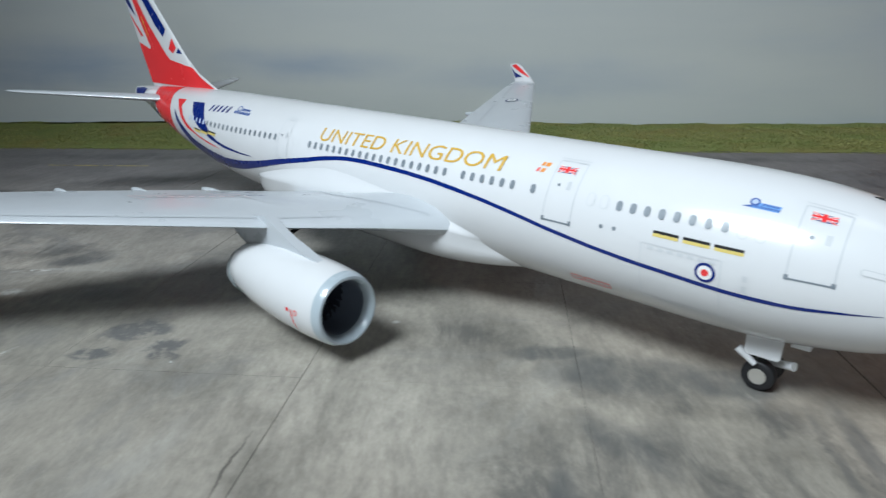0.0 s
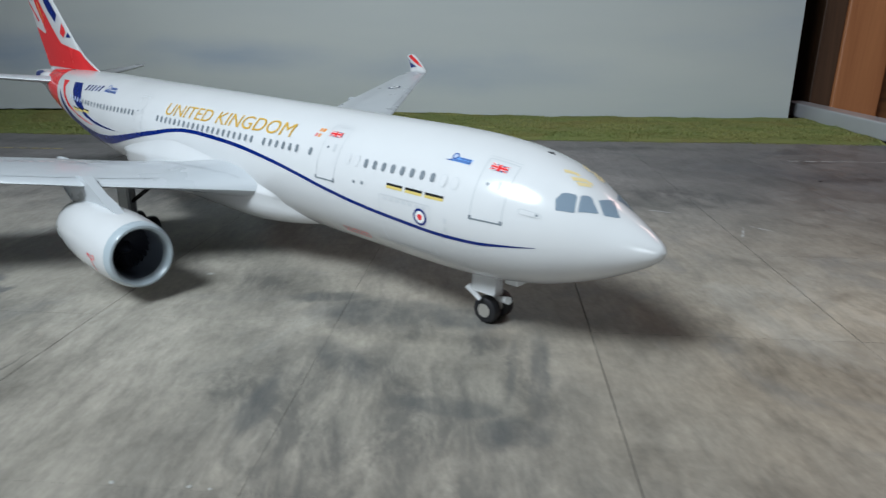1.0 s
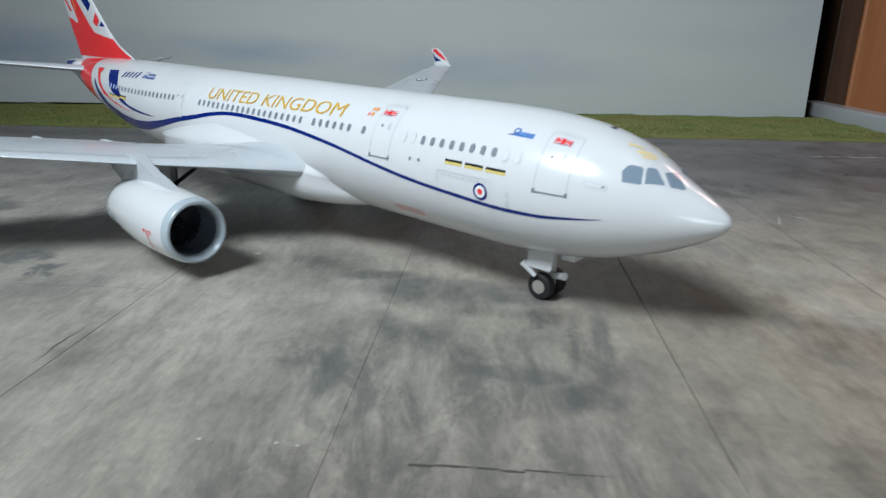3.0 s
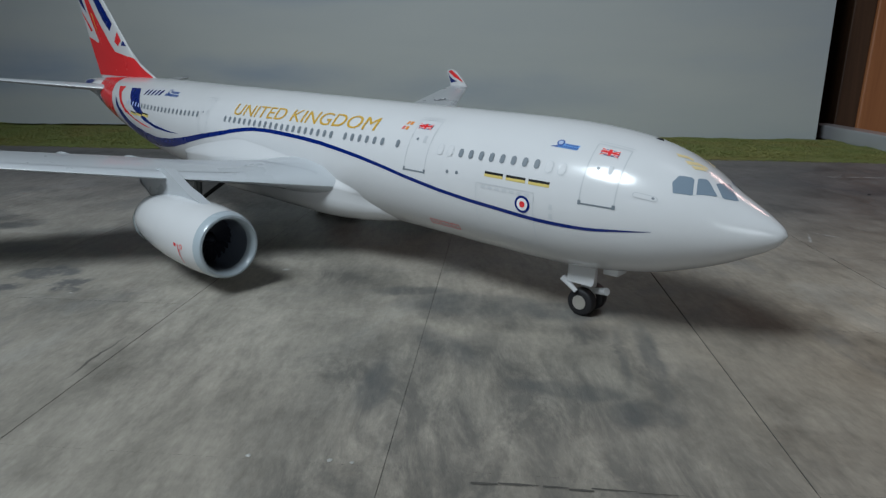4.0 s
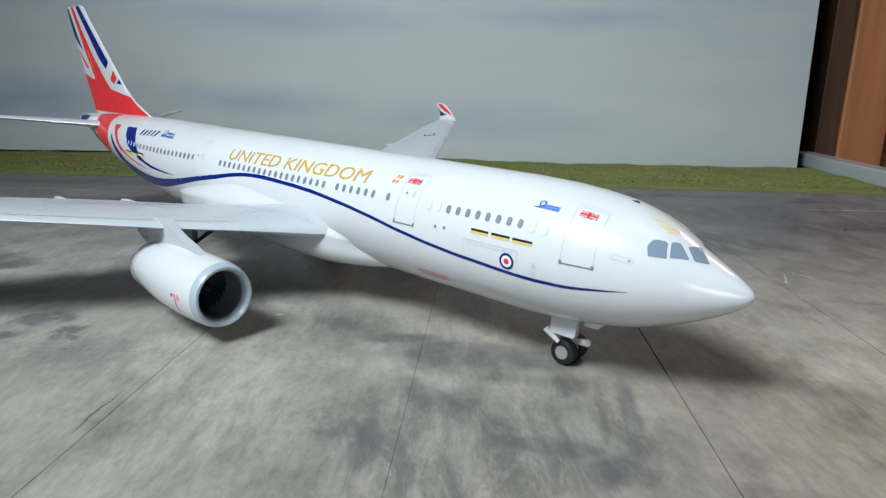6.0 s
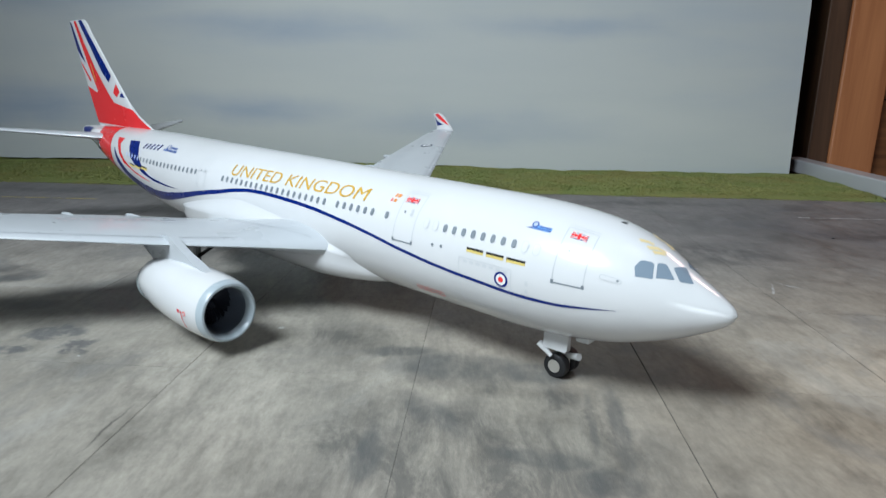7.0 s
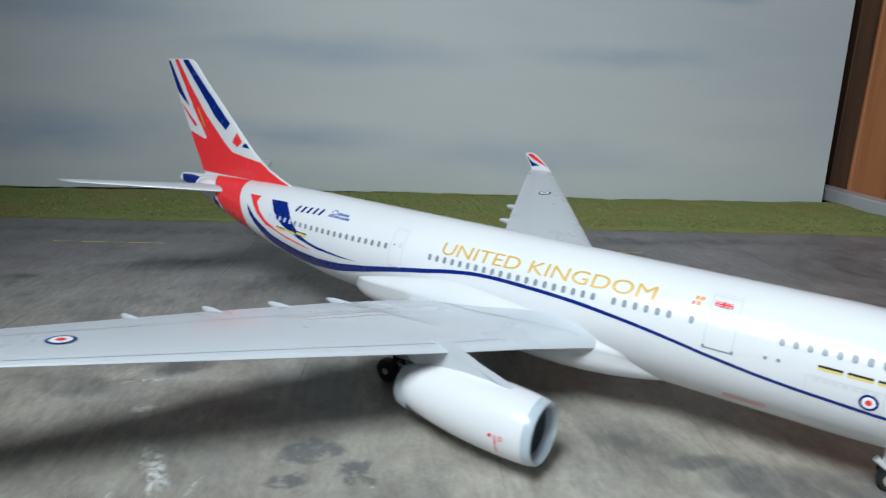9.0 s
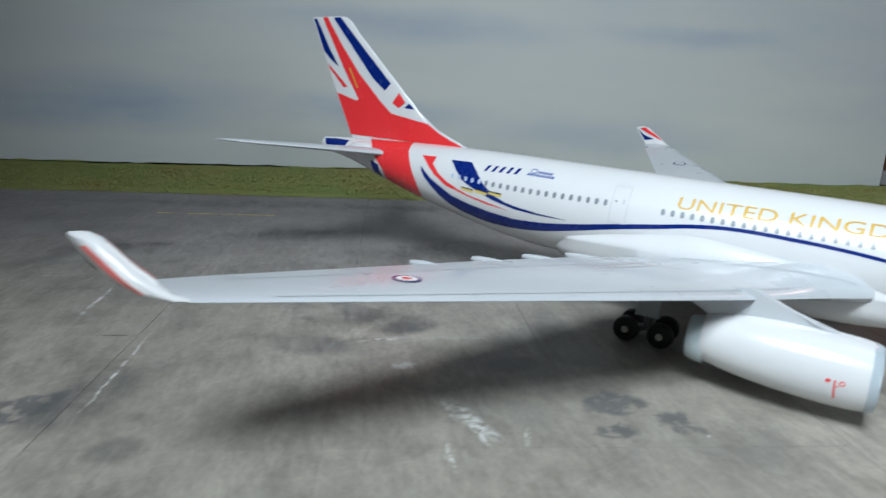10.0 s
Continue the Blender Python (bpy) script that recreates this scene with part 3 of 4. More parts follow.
def build_engine(side):
    y, z, k = side * 9.35, 2.32, 0.035
    body = part("engine", revolve([(20.32, 1.545), (20.9, 1.60), (21.8, 1.64), (22.8, 1.64), (24, 1.60), (25.2, 1.50), (26.2, 1.36), (26.9, 1.22), (27.02, 1.17), (26.9, 1.10), (26.0, 1.08)], y, z, k), WHITE, airplane, "glossy white engine nacelle")
    lip = [(20.45, 1.175), (20.2, 1.19), (20.02, 1.24), (19.92, 1.33), (19.94, 1.42), (20.08, 1.495), (20.325, 1.548)]
    part("intake_lip", revolve(lip, y, z, k), LIP, body, "bare silver intake lip")
    part("intake_duct", revolve([(20.43, 1.174), (20.8, 1.16), (21.4, 1.14), (22.2, 1.13)], y, z, k), DUCT, body, "dark intake duct")
    part("fan_disc", revolve([(22.1, 1.135), (22.15, 0.0)], y, z + k * 1.7, k), DARKFAN, body, "dark fan face")
    for i in range(22):
        fan = bmesh.new()
        a = 2 * math.pi * i / 22
        pts = []
        for r, w in ((0.3, 0.06), (1.1, 0.13)):
            for d in (-w, w):
                q = a + d / max(r, 0.4)
                pts.append(P(21.75 + (0.09 if d > 0 else -0.09), y + r * math.cos(q), z + k * 1.7 + r * math.sin(q)))
        vs = [fan.verts.new(p) for p in (pts[0], pts[1], pts[3], pts[2])]
        fan.faces.new(vs)
        part("fan_blade", fan, DARKFAN, body)
    part("spinner", revolve([(21.25, 0.01), (21.4, 0.14), (21.7, 0.27), (21.9, 0.32)], y, z, k, 20), DARKFAN, body)
    part("nozzle", revolve([(26.85, 1.16), (27.3, 1.12), (27.62, 1.04), (27.7, 0.98), (27.66, 0.92), (26.9, 0.9), (26.85, 0.0)], y, z, k), SILVER, body, "silver exhaust nozzle")
    prof = [(21.15, 3.86), (21.7, 4.02), (22.6, 4.25), (23.5, 4.56), (24.3, 4.9), (24.9, 5.2), (25.3, 5.3), (29.0, 4.75), (28.0, 4.25), (26.6, 3.55), (25, 3.5), (21.3, 3.6)]
    bm = bmesh.new()
    half = lambda s, h: float(np.interp(s, (21.15, 21.6, 22.6, 25.2, 28.0, 29.0), (0.05, 0.17, 0.28, 0.29, 0.25, 0.1))) * (0.8 if h > 4.3 else 1.0)
    rows = [[bm.verts.new(P(s, y + d * half(s, h), h)) for s, h in prof] for d in (-1, 1)]
    bm.faces.new(rows[0]), bm.faces.new(rows[1][::-1])
    for i in range(len(prof)):
        j = (i + 1) % len(prof)
        bm.faces.new((rows[0][i], rows[1][i], rows[1][j], rows[0][j]))
    bmesh.ops.recalc_face_normals(bm, faces=bm.faces[:])
    part("pylon", bm, WINGGREY, body, "pale grey engine pylon")


build_engine(-1), build_engine(1)


def build_antenna(s, tall, long):
    base, tip = TOP(s) + ZC(s), TOP(s) + ZC(s) + tall
    bm = loft([[P(s + a * long * f + (1 - f) * long * 0.5, b * 0.06, h) for a, b in ((0, 0), (0.3, 1), (1, 0), (0.3, -1))] for f, h in ((1, base - 0.05), (0.6, tip))])
    part("antenna", bm, BLACK, airplane, "small dark blade antenna", False)


build_antenna(4.35, 0.12, 0.7)


FIN = ((48.0, 56.8, 8.4, 0.09), (48.5, 57.4, 9.6, 0.09), (50.25, 58.2, 11.29, 0.09), (53.5, 59.65, 14.39, 0.09), (56.4, 60.9, 17.2, 0.09),
       (57.3, 61.3, 18.2, 0.085), (57.7, 61.4, 18.45, 0.07), (58.3, 61.3, 18.55, 0.03))


FILLET = ((46.2, 9.0), (46.3, 9.28), (47.5, 9.76), (48.8, 10.32), (50.3, 11.4))   # leading edge, height


def build_fin():
    """The fin, section by section: leading edge, trailing edge, height."""
    rings = [[P(le + x * (te - le), y * th * (te - le), h) for x, y in EVEN] for le, te, h, th in FIN]
    fin = part("tail_fin", loft(rings), WHITE, airplane, "tall swept fin painted as a red, white and navy flag")
    rings = []
    for le, h in FILLET:
        te = 52.3
        rings.append([P(le + x * (te - le), y * 0.055 * (te - le), h) for x, y in EVEN])
    part("fin_fillet", loft(rings), WHITE, fin)
    return fin


fin = build_fin()


def build_stabilizer(side):
    rings = []
    for le, c, y, z in ((51.6, 6.6, 0.6, 8.2), (53.0, 5.9, 2.0, 8.33), (56.6, 4.1, 6.0, 8.73), (59.6, 2.6, 9.3, 9.05), (60.2, 2.0, 9.7, 9.1), (60.9, 1.1, 9.85, 9.12)):
        rings.append([P(s, side * q, h) for s, q, h in wing_ring(le, y, z, c, 0.19)])
    tail = part("stabilizer", loft(rings), WINGGREY, airplane, "pale grey tailplane half")
    rings = []
    for i in range(1, 16):
        c, r = -math.cos(math.pi * i / 16), math.sin(math.pi * i / 16)
        rings.append([P(55.2 + 1.5 * c, side * (0.95 + 0.6 * r * math.cos(a)), 8.35 + 0.66 * r * math.sin(a)) for a in np.linspace(0, 2 * math.pi, 20, endpoint=False)])
    part("root_fairing", loft(rings), WHITE, tail, "rounded pale fairing at the tailplane root")
    return tail


build_stabilizer(-1), build_stabilizer(1)


def cyl(a, b, r, n=14, r2=None):
    a, b = Vector(a), Vector(b)
    q = (b - a).to_track_quat("Z", "Y")
    r2 = r if r2 is None else r2
    return loft([[p + q @ Vector((rr * math.cos(t), rr * math.sin(t), 0)) for t in np.linspace(0, 2 * math.pi, n, endpoint=False)] for p, rr in ((a, r), (b, r2))])


def wheel(parent, s, y, z, r, w, hub, metal=HUB, f=1.0):
    """A tyre and its hub cap."""
    prof = [(-w, 0.55 * r), (-w, 0.8 * r), (-0.8 * w, 0.94 * r), (-0.4 * w, r), (0.4 * w, r), (0.8 * w, 0.94 * r), (w, 0.8 * r), (w, 0.55 * r)]
    rings = [[P(s + q * math.cos(a), y + d, z + q * math.sin(a)) for a in np.linspace(0, 2 * math.pi, 28, endpoint=False)] for d, q in prof]
    part("tyre", loft(rings), TYRE, parent, "black rubber tyre")
    prof = [(-w * 1.06, 0.40 * r * f), (-w * 1.06, 0.5 * r * f), (-w * 0.8, 0.58 * r * f), (w * 0.8, 0.58 * r * f), (w * 1.06, 0.5 * r * f), (w * 1.06, 0.40 * r * f)]
    rings = [[P(s + q * math.cos(a), y + d, z + q * math.sin(a)) for a in np.linspace(0, 2 * math.pi, 24, endpoint=False)] for d, q in prof]
    part("hub", loft(rings), metal, parent, hub)


def build_nose_gear():
    gear = part("nose_gear", cyl(P(7.1, 0, 0.5), P(6.9, 0, 2.7), 0.16 * K), WHITE, airplane, "white nose gear leg")
    for y in (-0.46, 0.46):
        wheel(gear, 7.1, y, 0.60, 0.60, 0.27, "pale metal hub cap")
    part("axle", cyl(P(7.1, -0.5, 0.6), P(7.1, 0.5, 0.6), 0.12 * K), GREYMETAL, gear)
    part("leg_box", box_bm(P(7.3, -0.3, 1.1), P(6.85, 0.3, 2.6), 0.05 * K), WHITE, gear)
    bm = bmesh.new()
    rows = [[bm.verts.new(P(q, d + lean, h)) for q, h, lean in ((6.35, 2.75, 0), (7.62, 2.75, 0), (7.6, 1.62, -0.12), (7.5, 1.52, -0.14), (6.45, 1.52, -0.14), (6.37, 1.62, -0.12))] for d in (-0.83, -0.77)]
    bm.faces.new(rows[0]), bm.faces.new(rows[1][::-1])
    for i in range(6):
        bm.faces.new((rows[0][i], rows[1][i], rows[1][(i + 1) % 6], rows[0][(i + 1) % 6]))
    bmesh.ops.recalc_face_normals(bm, faces=bm.faces[:])
    part("gear_door", bm, WHITE, gear, "white nose gear door", False)
    part("front_door", box_bm(P(6.25, -0.45, 1.98), P(5.6, 0.4, 2.85), 0.06 * K), WHITE, gear)
    part("tow_fitting", cyl(P(6.9, -0.15, 1.05), P(6.0, -0.45, 1.28), 0.12 * K, 12, 0.17 * K), WHITE, gear)
    part("torque_link", cyl(P(7.2, -0.85, 1.12), P(7.85, -0.88, 1.62), 0.1 * K, 10, 0.17 * K), WHITE, gear)
    return gear


build_nose_gear()


def build_main_gear(side):
    y = side * 5.35
    gear = part("main_gear", cyl(P(30.6, y, 0.7), P(30.3, y, 4.25), 0.26 * K), GREYMETAL, airplane, "grey main gear leg with a four-wheel bogie")
    for s in (29.7, 31.6):
        for d in (-0.72, 0.72):
            wheel(gear, s, y + d, 0.72, 0.72, 0.3, "small pale metal hub cap", HUB, 0.55)
        part("axle", cyl(P(s, y - 0.8, 0.72), P(s, y + 0.8, 0.72), 0.13 * K), GREYMETAL, gear)
    part("bogie_beam", cyl(P(29.6, y, 0.72), P(31.7, y, 0.72), 0.2 * K), GREYMETAL, gear)
    part("gear_door", box_bm(P(31.25, y + side * 0.32, 1.55), P(29.95, y + side * 0.42, 4.2), 0.03 * K), WINGGREY, gear, "pale grey main gear door", False)
    part("brace", cyl(P(30.3, y, 2.4), P(28.2, y * 0.8, 4.0), 0.12 * K), BLACK, gear)
    return gear


build_main_gear(-1), build_main_gear(1)


# ---- printed markings: thin sheets that follow the model's skin ----
def sheet(name, pieces, place, parent, label="", cut=(0.5, 9.0)):
    """One mesh of flat shapes laid onto a surface. pieces: (polygon, material[, layer]); place(u, v, out) gives the spot."""
    out = bmesh.new()
    mats = []
    for piece in pieces:
        poly, mat, layer = piece if len(piece) == 3 else (*piece, 0)
        if mat not in mats:
            mats.append(mat)
        bm = bmesh.new()
        bm.faces.new([bm.verts.new((u, v, 0)) for u, v in poly])
        bm.normal_update()
        bmesh.ops.triangulate(bm, faces=bm.faces[:], ngon_method="EAR_CLIP")
        for axis in (0, 1):
            lo, hi = min(p[axis] for p in poly), max(p[axis] for p in poly)
            for at in np.arange(math.ceil(lo / cut[axis]) * cut[axis], hi, cut[axis]):
                co, no = [0, 0, 0], [0, 0, 0]
                co[axis], no[axis] = at, 1
                bmesh.ops.bisect_plane(bm, geom=bm.verts[:] + bm.edges[:] + bm.faces[:], plane_co=co, plane_no=no, dist=1e-5)
        made = {v: out.verts.new(place(v.co.x, v.co.y, 0.014 + 0.006 * layer)) for v in bm.verts}
        for f in bm.faces:
            g = out.faces.new([made[v] for v in f.verts])
            g.material_index, g.smooth = mats.index(mat), True
        bm.free()
    me = bpy.data.meshes.new(name)
    bmesh.ops.recalc_face_normals(out, faces=out.faces[:])
    out.to_mesh(me)
    out.free()
    for m in mats:
        me.materials.append(m)
    ob = new(name, me)
    ob.parent = parent
    if label:
        ob["label"] = label
    return ob


def on_side(side):
    return lambda s, phi, out: skin(s, phi, out, side)


DEG = 57.3 / R   # degrees round the fuselage for a metre


def rounded(s, phi, w, hgt, r=0.4, n=4):
    """A rounded window shape, in metres, round a middle."""
    pts = []
    r = min(w, hgt) / 2 * r * 2
    for cx, cy, a0 in ((1, 1, 0), (-1, 1, 90), (-1, -1, 180), (1, -1, 270)):
        for i in range(n + 1):
            a = radians(a0 + 90 * i / n)
            pts.append((s + cx * (w / 2 - r) + r * math.cos(a), phi + (cy * (hgt / 2 - r) + r * math.sin(a)) * DEG))
    return pts


def rect(a, b, lo, hi, slant=0.0):
    return [(a, lo), (b, lo), (b + slant, hi), (a + slant, hi)]


def disc(s, phi, r, scale, n=28):
    return [(s + r * math.cos(2 * math.pi * i / n), phi + r * math.sin(2 * math.pi * i / n) * scale) for i in range(n)]


def line(points, width, scale=DEG):
    """A thin stroke along points, in metres of width; the second coordinate counts scale to the metre."""
    left, right = [], []
    for i, p in enumerate(points):
        a, b = points[max(i - 1, 0)], points[min(i + 1, len(points) - 1)]
        d = Vector((b[0] - a[0], (b[1] - a[1]) / scale)).normalized() * width / 2
        left.append((p[0] - d.y, p[1] + d.x * scale))
        right.append((p[0] + d.y, p[1] - d.x * scale))
    return left + right[::-1]


def frame_lines(s0, s1, lo, hi, width, mat):
    e = width / 2
    return [(rect(s0 - e, s1 + e, hi - e * DEG, hi + e * DEG), mat), (rect(s0 - e, s0 + e, lo, hi), mat), (rect(s1 - e, s1 + e, lo, hi), mat)]


def flag(s0, s1, lo, hi, tilt=0.0):
    """A small red, white and blue flag, s0 its rear edge."""
    m, c = (s0 + s1) / 2, (lo + hi) / 2
    w, t = abs(s0 - s1), hi - lo
    return [(rect(s0, s1, lo, hi), NAVY), (line([(s0, lo), (s1, hi)], 0.09), PRINTWHITE, 1), (line([(s0, hi), (s1, lo)], 0.09), PRINTWHITE, 1),
            (line([(s0, lo), (s1, hi)], 0.045), RED, 2), (line([(s0, hi), (s1, lo)], 0.045), RED, 2),
            (rect(m + w * 0.12, m - w * 0.12, lo, hi), PRINTWHITE, 3), (rect(s0, s1, c - t * 0.2, c + t * 0.2), PRINTWHITE, 3),
            (rect(m + w * 0.095, m - w * 0.095, lo, hi), RED, 4), (rect(s0, s1, c - t * 0.15, c + t * 0.15), RED, 4)]


def smooth_edge(points, step=0.35):
    xs, ys = zip(*sorted(points))
    f = curve(xs, ys)
    return [(x, f(x)) for x in np.arange(xs[0], xs[-1], step)] + [(xs[-1], ys[-1])]


def build_markings(side):
    on = on_side(side)
    # sweeping navy stripe
    up = smooth_edge([(3.6, -9.0), (4.72, -9.6), (5.83, -9.8), (7.04, -8.7), (8.36, -7.2), (9.8, -4.6), (11.37, -2.0), (12.72, 1.0), (14.9, 5.8), (16.9, 10.3), (19.08, 14.2), (21, 17), (24.07, 20),
                      (26.3, 20.8), (27.6, 20.0), (29.4, 16.2), (31.3, 9.8), (33.6, 2.4), (35.95, -6.0), (38.5, -14.2)])
    low = smooth_edge([(3.6, -9.3), (4.72, -11.4), (5.83, -12.4), (7.04, -11.6), (8.36, -10.1), (9.8, -7.6), (11.37, -5.0), (12.72, -2.0), (14.9, 2.8), (16.9, 7.2), (19.08, 10.9), (21, 13.4), (24.07, 16.2),
                       (26.3, 16.8), (27.6, 16.0), (29.4, 11.9), (31.3, 4.9), (33.6, -3.4), (35.95, -13.6), (38.5, -25.6)])
    sink = lambda p: (p[0], p[1] + float(np.interp(p[0], (3.6, 4.7, 5.6, 7.3, 8.8, 10.9, 13, 15.2, 18.4, 21.5), (0, -1.2, -2.3, -3.4, -3.7, -4.6, -5.4, -4.5, -1.8, 0))))
    up, low = [sink(p) for p in up], [sink(p) for p in low]
    tail = [(40.8, -19.0), (42.55, -18.8), (44.4, -17.0), (45.68, -13.4), (46.61, -5.4), (47.67, 4.6), (48.3, 14), (48.75, 22), (48.6, 13), (48.3, 4), (47.73, -7.6), (46.91, -21), (46.17, -31), (45.08, -38), (43.21, -40), (41.34, -36.5)]
    sheet("stripe", [(up + tail + low[::-1], NAVY)], on, fuselage, "sweeping navy stripe")
    # red tail band
    sheet("tail_band", [([(50.75, 90), (50.75, 80), (50.35, 47), (49.95, 28), (49.47, 6), (49.05, -14), (48.9, -38), (49.1, -60), (49.6, -90), (52.6, -90), (52.6, -60), (52.6, -16), (53.0, -4), (53.6, 15), (54.1, 40), (54.7, 65), (55.2, 90)], RED)], on, fuselage, "red band round the tail")
    sheet("tail_patch", [([(53.05, -8), (53.9, -2), (53.9, -60), (53.0, -60)], NAVY), ([(59.8, 50), (58.6, 58), (56.9, 50), (57.2, 10), (58.2, -16), (59.4, -5)], NAVY)], on, fuselage, "navy patches on the tail cone")
    sheet("red_swoosh", [([(48.95, 43), (47.64, 45), (47.7, 31), (47.04, 17), (46.23, 7), (45.2, 0.3), (44.2, -3.6), (42.4, -6.4), (41.1, -9.2), (42.7, -8.4), (44.2, -5.8), (45.33, -2.4), (46.22, -0.2), (47.34, 12), (48.12, 26)], RED)], on, fuselage, "tapering red swoosh")
    sheet("navy_swoosh", [([(46.3, 44.6), (44.64, 47.3), (43.93, 33.3), (43.27, 18.9), (42.3, 6.0), (41.4, 0.8), (40.61, -1.2), (38.45, -3.9), (36.9, -4.6), (38.47, -5.8), (40.64, -5.2), (42.4, -0.4), (43.4, 5.5), (44.22, 9.6), (44.96, 16.2), (45.65, 29.5)], NAVY)], on, fuselage, "tapering navy swoosh")
    for i in range(3):
        a = 44.9 - i * 1.12
        p = 1.6 + i * 2.1
        sheet("name_plate", [(rect(a, a - 1.0, p, p + 3.2), YELLOW, 1), (rect(a, a - 1.0, p + 3.2, p + 5.0), BLACK, 1)], on, fuselage, "black and cream plate")
    for a, b in ((10.58, 9.66), (9.5, 8.58), (8.44, 7.5)):
        sheet("name_plate", [(rect(a, b, 12.9, 15.0), YELLOW), (rect(a, b, 15.0, 16.9), BLACK)], on, fuselage, "black and cream plate")
    # cabin windows
    rows = [(31.15 - 0.545 * i, 24.2 + 0.075 * i) for i in range(20)] + [(19.69 - 0.546 * i, 26.2 + 0.14 * i) for i in range(6)] + [(15.91, 27.2)]
    rows += [(12.06 - 0.544 * i, 27.7 + 0.15 * i) for i in range(8)] + [(45.75 - 0.557 * i, 18.3 + 0.3 * i if i < 12 else 21.9 + 0.3 * (i - 12)) for i in range(21)]
    for s, phi in rows:
        pale = s > 43.3
        sheet("window", [(rounded(s, phi, 0.23, 0.39, 0.48), LOGOPALE if pale else GREYDECAL, 2)], on, fuselage)
    for s in (13.25, 12.68, 7.7, 7.15):
        sheet("blank_window", [(rounded(s, 28.2, 0.35, 0.55, 0.48), FAINTER), (rounded(s, 28.2, 0.28, 0.48, 0.48), WHITE, 1)], on, fuselage, "plugged white window")
    # doors
    for s0, s1, lo, hi in ((15.22, 13.95, 7.0, 55.5), (6.22, 4.92, 6.0, 56.0), (34.25, 33.25, 3.0, 47.5)):
        small = s0 > 30
        pieces = frame_lines(s0, s1, lo, hi, 0.05, FAINT) + [(rect(s0 + 0.04, s1 - 0.04, lo - (0.4 if small else 1.0), lo + 0.3), FAINT if small else GREYDECAL)]
        m = (s0 + s1) / 2
        pieces += [(disc(m + 0.22, lo + (hi - lo) * 0.56, 0.07, DEG), GREYDECAL, 1), (rect(m - 0.15, m - 0.32, lo + (hi - lo) * 0.5, lo + (hi - lo) * 0.64), FAINT, 1),
                   (rect(s0 + 0.05, s1 - 0.05, hi + 2.4, hi + 3.0), FAINT)]
        if not small:
            pieces += [(rect(s0 + 0.05, s0 - 0.07, lo - 1.2, lo + 2.2), GREYDECAL, 1), (rect(s1 + 0.07, s1 - 0.05, lo - 1.2, lo + 2.2), GREYDECAL, 1)]
        sheet("door", pieces, on, fuselage, "white cabin door with a thin grey outline")
    sheet("flag", flag(15.1, 14.3, 44.3, 50.0), on, fuselage, "small red, white and blue flag")
    sheet("flag", flag(5.98, 5.28, 46.0, 52.0), on, fuselage, "small red, white and blue flag")
    cargo = frame_lines(10.95, 8.12, -36, 7.3, 0.045, FAINTER) + [(rect(10.95, 8.12, -36.5, -35.5), FAINTER)]
    cargo += [(rect(10.7 - 0.36 * i, 10.48 - 0.36 * i, 3.6, 6.0), FAINTER) for i in range(7)]
    sheet("cargo_door", cargo, on, fuselage, "white cargo door with a thin grey outline")
    sheet("roundel", [(disc(8.61, -2.7, 0.35, DEG), NAVY, 1), (disc(8.61, -2.7, 0.25, DEG), PRINTWHITE, 2), (disc(8.61, -2.7, 0.125, DEG), RED, 3)], on, fuselage, "blue, white and red roundel")
    boxes = []
    for i in range(3):
        a, b = 14.1 - 0.62 * i, 13.62 - 0.62 * i
        boxes += [(line([(a, -42.5), (b, -42.5), (b, -37), (a, -37), (a, -42.5)], 0.07), PALERED), (line([(a - 0.16, -39.7), (b + 0.16, -39.7)], 0.05), PALERED)]
    sheet("panel_mark", boxes, on, fuselage, "three small red outlined access panels")
    for piece in ((disc(12.6, 11.2, 0.08, DEG), GREYDECAL), (disc(12.07, 11.7, 0.08, DEG), GREYDECAL), (rect(7.42, 7.28, -3.0, 1.0), FAINTER), (rect(7.42, 7.28, -10.0, -6.0), FAINTER)):
        sheet("vent", [piece], on, fuselage)
    sheet("sensor_plate", [(rounded(3.95, 20.0, 0.85, 0.26, 0.48), FAINT), (rounded(3.95, 20.0, 0.78, 0.19, 0.48), WHITE, 1), (disc(3.68, 20.3, 0.055, DEG), GREYDECAL, 2)], on, fuselage)
    # small emblem with two lines of writing, and a serial, as bars
    emblem = [(rect(7.72, 6.88, 45.0, 49.6, -0.04), LOGOPALE2), ([(8.05, 45.2), (7.7, 45.0), (7.7, 47.2)], LOGOBLUE), (disc(7.66, 49.6, 0.16, DEG), LOGOBLUE, 1), (disc(7.66, 49.6, 0.1, DEG), LOGOPALE, 2)]
    emblem += [(rect(7.42 - 0.105 * i, 7.35 - 0.105 * i, 47.8, 49.4, -0.02), LOGOBLUE, 1) for i in range(5)] + [(rect(7.66 - 0.09 * i, 7.60 - 0.09 * i, 45.5, 47.1, -0.02), LOGOBLUE, 1) for i in range(9)]
    sheet("emblem", emblem, on, fuselage, "small blue emblem")
    emblem = [(line([(39.85 + 0.2 * math.cos(a), 50.3 + 0.2 * math.sin(a) * DEG) for a in np.linspace(0, 6.28, 17)], 0.07), LOGOBLUE)]
    emblem += [(rect(39.55 - 0.21 * i, 39.4 - 0.21 * i, 47.6, 51.4, -0.06), LOGOBLUE) for i in range(5)] + [(rect(40.25 - 0.215 * i, 40.1 - 0.215 * i, 42.4, 46.2, -0.06), LOGOBLUE) for i in range(9)]
    sheet("emblem", emblem, on, fuselage, "small blue emblem")
